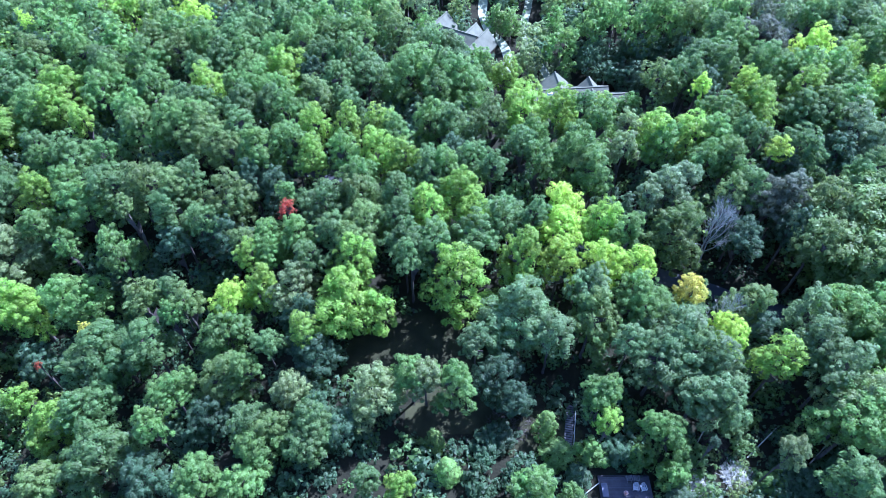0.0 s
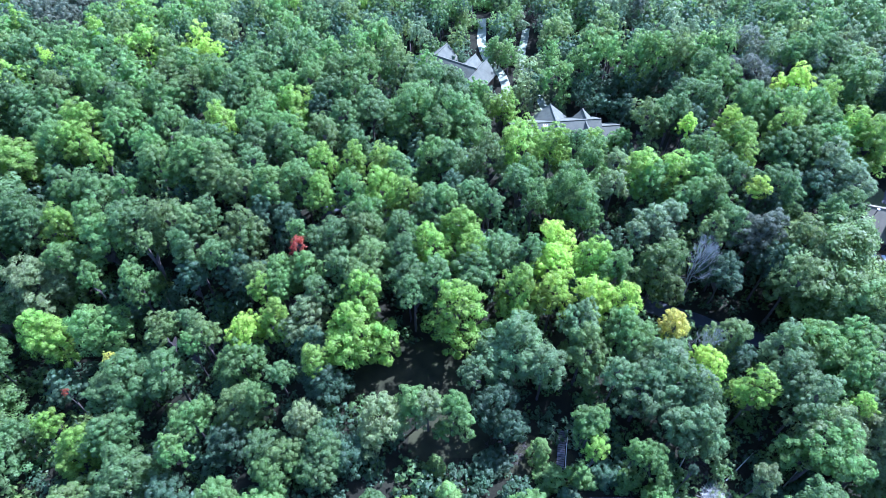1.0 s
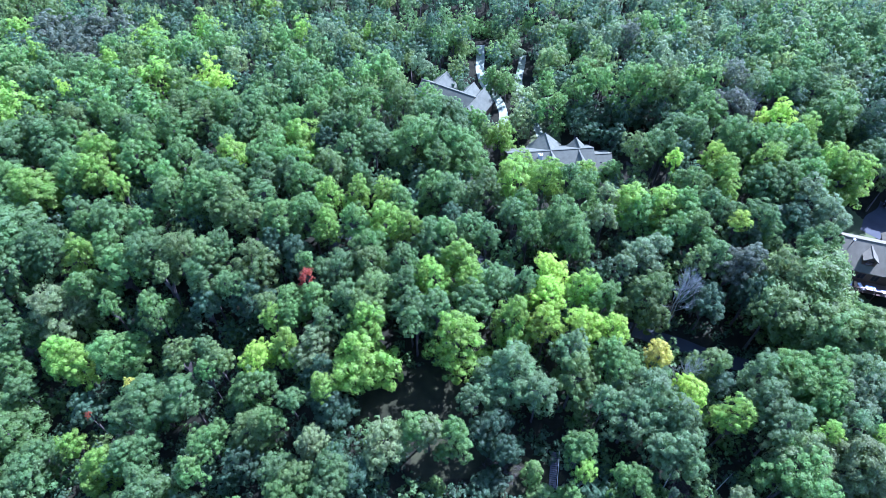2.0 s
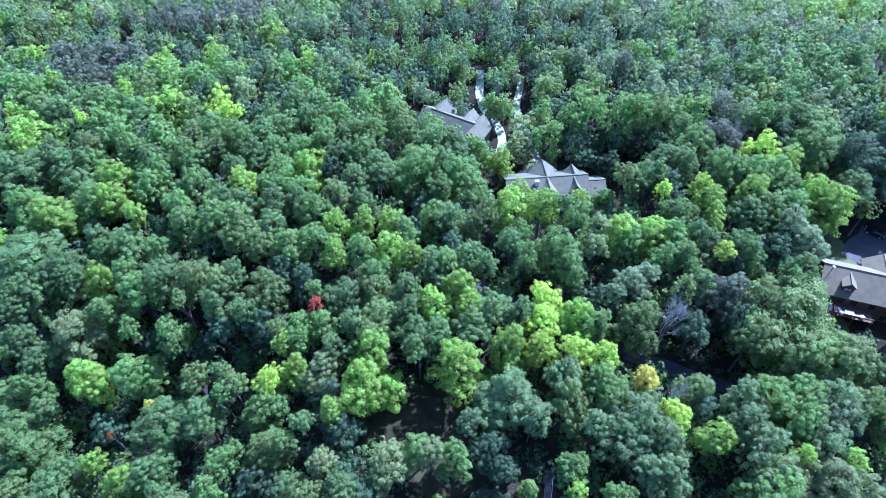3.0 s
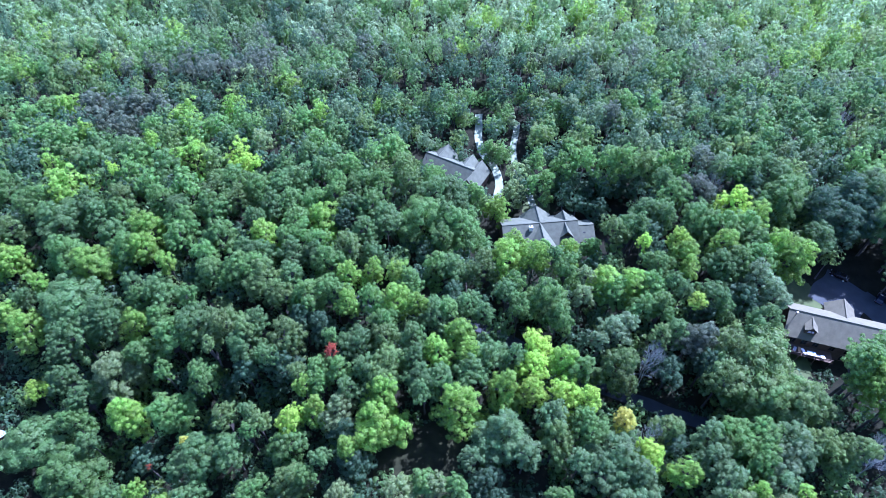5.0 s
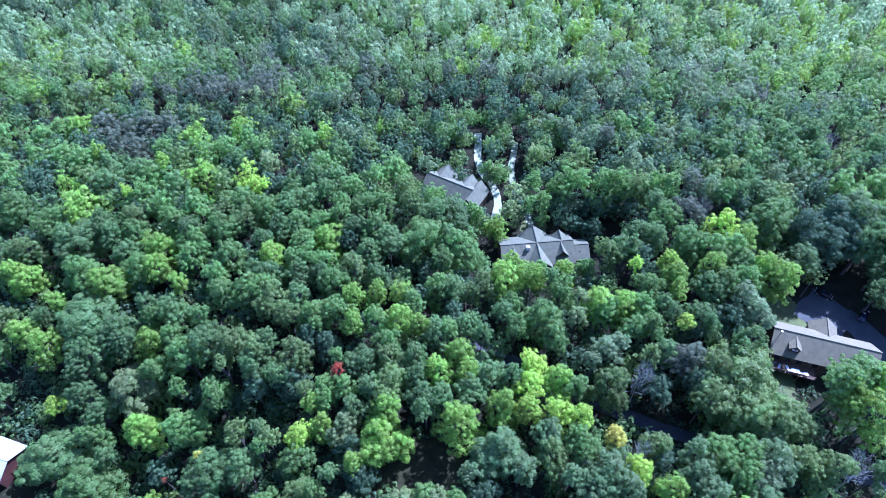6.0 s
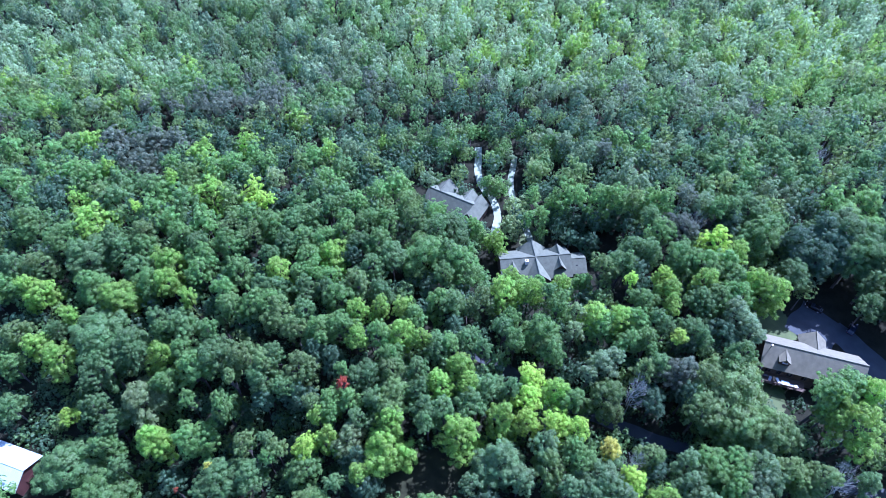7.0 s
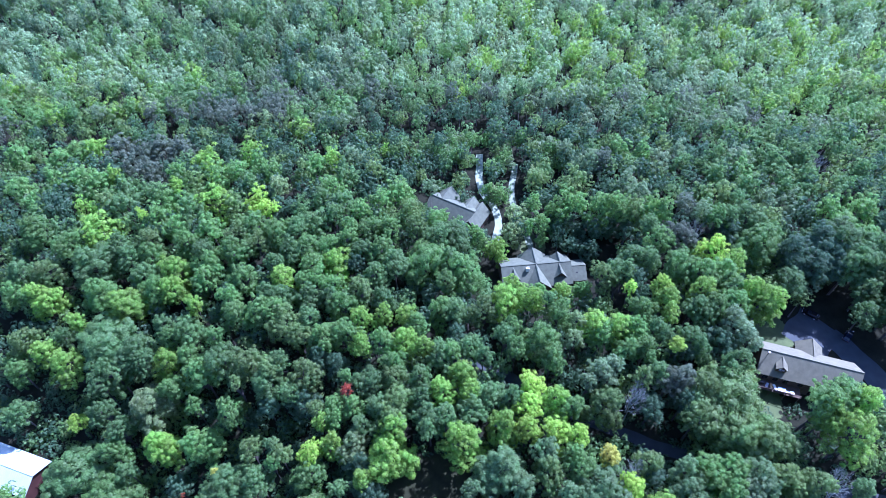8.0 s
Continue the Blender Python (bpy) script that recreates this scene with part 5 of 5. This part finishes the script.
brush(34.5, 28.6, 2.6, 1.6, 420, DEAD, "pale blue-grey heap of dead brush", 1)
brush(41.0, 30.2, 2.0, 1.3, 320, DEAD, "bleached heap of dead branches", 2)
brush(39.3, 34.6, 2.0, 0.9, 260, BARK, "scattered dark dead branches", 3)
brush(10.0, 38.0, 3.2, 0.7, 260, BARK, "scattered dead twigs beside the grass", 4)


# ---- the rest of the wood: too many trees to count ----
def wood_template(seed, lob, leaves, size, R=3.0, jitter=0.34, spread=0.21):
    rng = np.random.default_rng(seed)
    i = np.arange(lob) + 0.5
    cz = 1 - i / lob * 1.55
    az = i * 2.39996 + rng.normal(0, 0.3, lob)
    sr = np.sqrt(np.clip(1 - cz ** 2, 0, 1))
    d = np.stack([sr * np.cos(az), sr * np.sin(az), cz * 1.15], -1)
    p = d * (R * rng.uniform(0.5, 0.95, lob))[:, None]
    w = rng.integers(0, lob, leaves)
    o = rng.normal(0, 1, (leaves, 3)) + d[w] * 1.0 + (0, 0, 0.4)
    o /= np.linalg.norm(o, axis=1)[:, None]
    c = p[w] + o * R * spread * rng.uniform(0.6, 1.15, (leaves, 1))
    v, f = leaf_sprays(rng, c, o, size, jitter)
    d = rng.normal(0, 1, (44, 3))
    d /= np.linalg.norm(d, axis=1)[:, None]
    return joined([(v, f), leaf_sprays(rng, d * R * rng.uniform(0.25, 0.6, (44, 1)) * (1, 1, 1.2), d, 0.6, 0.7)])


def woods(name, spots, templates, codes, label, category):
    """One joined object of many trees: rows of x, y, top, radius, stretch, colour."""
    V, F, M, n = [], [], [], 0
    rng = np.random.default_rng(5)
    for x, y, top, r, stretch, code in spots:
        v, f = templates[rng.integers(len(templates))]
        s, an = r / 3.0, rng.uniform(0, 6.283)
        ca, sa = math.cos(an), math.sin(an)
        q = np.stack([(v[:, 0] * ca - v[:, 1] * sa) * s + x, (v[:, 0] * sa + v[:, 1] * ca) * s + y, v[:, 2] * s * stretch + top - 3.2 * s * stretch], -1)
        z0 = float(ground_z(np.array(x), np.array(y)))
        w = 0.12 + 0.04 * r
        stem = np.array([(x - w, y - w, z0), (x + w, y - w, z0), (x, y + w, z0), (x, y, max(z0 + 1.5, top - 3 * s * stretch))])
        V += [q, stem]
        F += [f + n, np.array([(0, 1, 3), (1, 2, 3), (2, 0, 3)]) + n + len(q)]
        M += [np.full(len(f), codes.index(code)), np.full(3, len(codes))]
        n += len(q) + 4
    me = mesh_of(name, np.concatenate(V), np.concatenate(F), [LEAF[c] for c in codes] + [BARK], np.concatenate(M))
    return tagged(new(name, me), label, category, kind="stuff")


known = np.array(PLACED)
slope = [(x, y, top, r * 1.08, min(1.35, max(0.9, (top - float(ground_z(np.array(x), np.array(y)))) / (r * 3.0))), code) for x, y, top, r, code in STANDS]
fill = np.random.default_rng(21)
under, beyond = [], []
for gy in np.r_[np.arange(6, 150, 4.4), np.arange(150, 305, 5.0)]:
    for gx in np.arange(-235, 235, 4.4 if gy < 150 else 5.0):
        x, y = gx + fill.uniform(-2.3, 2.3), gy + fill.uniform(-2.3, 2.3)
        u0, u1, u2, u3 = fill.random(4)
        if abs(x) > 98 + 0.46 * y or is_open(np.array(x), np.array(y)):
            continue
        d = np.hypot(known[:, 0] - x, known[:, 1] - y)
        gap = (d - known[:, 3]).min()
        if gap < -0.6:
            continue
        z0 = float(ground_z(np.array(x), np.array(y)))
        w = np.exp(-(d / 11) ** 2)
        inside = w.sum() > 0.35
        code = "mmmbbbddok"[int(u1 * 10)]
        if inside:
            # mostly dark leaves: shade in the gaps between crowns is put into their colour
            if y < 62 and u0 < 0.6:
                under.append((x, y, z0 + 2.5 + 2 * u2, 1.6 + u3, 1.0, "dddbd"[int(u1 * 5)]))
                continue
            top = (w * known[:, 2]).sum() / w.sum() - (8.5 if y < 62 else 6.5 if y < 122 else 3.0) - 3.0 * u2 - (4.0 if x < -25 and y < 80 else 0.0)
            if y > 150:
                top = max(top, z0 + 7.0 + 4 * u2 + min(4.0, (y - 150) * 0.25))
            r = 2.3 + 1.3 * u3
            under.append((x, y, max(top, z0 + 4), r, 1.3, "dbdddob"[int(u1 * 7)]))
        elif y < 22 or (y < 60 and abs(x) > 60):
            under.append((x, y, z0 + 12 + 5 * u2, 2.8 + 1.5 * u3, 1.2, code))
        else:
            far = min(1.0, max(0.0, (y - 150) / 60))
            if abs(x) > 130 or y > 160:
                patch = math.sin(x * 0.043 + 1.3) + math.sin(y * 0.057 + x * 0.021) + 1.6 * (u3 - 0.5)
                if -155 < x + 9 * patch < -62 and 150 < y + 7 * patch < 196 + 0.1 * x:
                    code = "ppdpphpmbp"[int(u1 * 10)]
                # farther crowns take the pale a and h leaves, painting haze into their colour
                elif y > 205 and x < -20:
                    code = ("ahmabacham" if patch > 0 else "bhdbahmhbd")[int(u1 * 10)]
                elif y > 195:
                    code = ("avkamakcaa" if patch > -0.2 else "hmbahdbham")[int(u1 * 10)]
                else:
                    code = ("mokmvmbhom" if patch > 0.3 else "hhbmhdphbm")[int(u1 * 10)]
            top = z0 + 17 - 3 * far + 4 * (u2 - 0.4) * (1 + far)
            if x < -30 and y > 185 and u3 < 0.13:  # slender dark conifers
                beyond.append((x, y, top + 2, 1.5, 2.3, "d"))
                continue
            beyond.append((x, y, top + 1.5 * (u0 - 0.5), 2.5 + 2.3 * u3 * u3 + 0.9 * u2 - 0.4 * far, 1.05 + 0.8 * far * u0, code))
for gx in np.arange(-30, 62, 3.6):  # lower growth along the edge of the far wood
    for y in (158.0, 163.0, 168.0):
        x = gx + fill.uniform(-1.5, 1.5)
        if not is_open(np.array(x), np.array(y)):
            under.append((x, y + fill.uniform(-2, 2), float(ground_z(np.array(x), np.array(y))) + 8 + 4 * fill.random(), 2.6, 1.3, "mdbom"[fill.integers(5)]))
for k in range(26):  # bushes close round the house up the drive
    s, side = (k % 13) / 12, -1 if k < 13 else 1
    x, y = -10 + 24 * s + side * 3.3 + fill.uniform(-0.8, 0.8), 146.5 - 13 * s + side * 6.6 + fill.uniform(-0.8, 0.8)
    if not near_line(np.array(x), np.array(y), DRIVES[2][2], 4.2):
        under.append((x, y, float(ground_z(np.array(x), np.array(y))) + 3.2 + 2 * fill.random(), 1.9, 1.1, "dbmod"[k % 5]))
low = []
for gy in np.arange(18, 92, 2.9):
    for gx in np.arange(-100, 104, 2.9):
        x, y = gx + fill.uniform(-1.2, 1.2), gy + fill.uniform(-1.2, 1.2)
        u0, u1, u2 = fill.random(3)
        if abs(x) > 70 + 0.5 * y or is_open(np.array(x), np.array(y)):
            continue
        # shrubs mostly dark too, painting the shade near the floor
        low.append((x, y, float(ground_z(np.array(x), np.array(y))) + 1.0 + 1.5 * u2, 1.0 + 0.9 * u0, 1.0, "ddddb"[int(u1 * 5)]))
for x, y in ((41.8, 33.2), (42.6, 35.0), (43.2, 36.8), (40.6, 36.6), (42.0, 31.4), (41.0, 30.2), (40.4, 28.6), (39.6, 27.4), (41.3, 28.0), (38.2, 33.0), (44.6, 33.4)):
    low.append((x, y, 1.9, 1.2, 1.0, "v"))
behind = []
for gy in np.arange(-75, 10, 7.5):  # the wood goes on behind the camera's line
    for gx in np.arange(-110, 115, 7.5):
        x, y = gx + fill.uniform(-2.5, 2.5), gy + fill.uniform(-2.5, 2.5)
        if np.hypot(x, y) > 14 and y < 6:
            behind.append((x, y, float(ground_z(np.array(x), np.array(y))) + 13 + 5 * fill.random(), 4.2 + fill.random(), 1.2, "mmbbko"[fill.integers(6)]))
woods("woods_near", behind, [wood_template(s + 80, 26, 260, 0.42) for s in range(4)], list("mbdok"), "broad green crowns of the surrounding wood", "forest")
woods("shrubs", low, [wood_template(s + 60, 12, 150, 0.38) for s in range(5)], list("dbmov"), "weeds and low shrubs coloured dark for shade on the forest floor", "shrubs")
woods("understory", under, [wood_template(s, 30, 300, 0.34) for s in range(5)], list("mbdok"), "undergrowth and lower trees coloured dark for the shade between crowns", "undergrowth")
woods("slope_woods", slope, [crown_arrays(s + 300, 3.0, 1.0, 62, 40, 0.17) for s in range(8)], list("mbdoklvphc"), "broad mixed green crowns on the farther slope", "forest")
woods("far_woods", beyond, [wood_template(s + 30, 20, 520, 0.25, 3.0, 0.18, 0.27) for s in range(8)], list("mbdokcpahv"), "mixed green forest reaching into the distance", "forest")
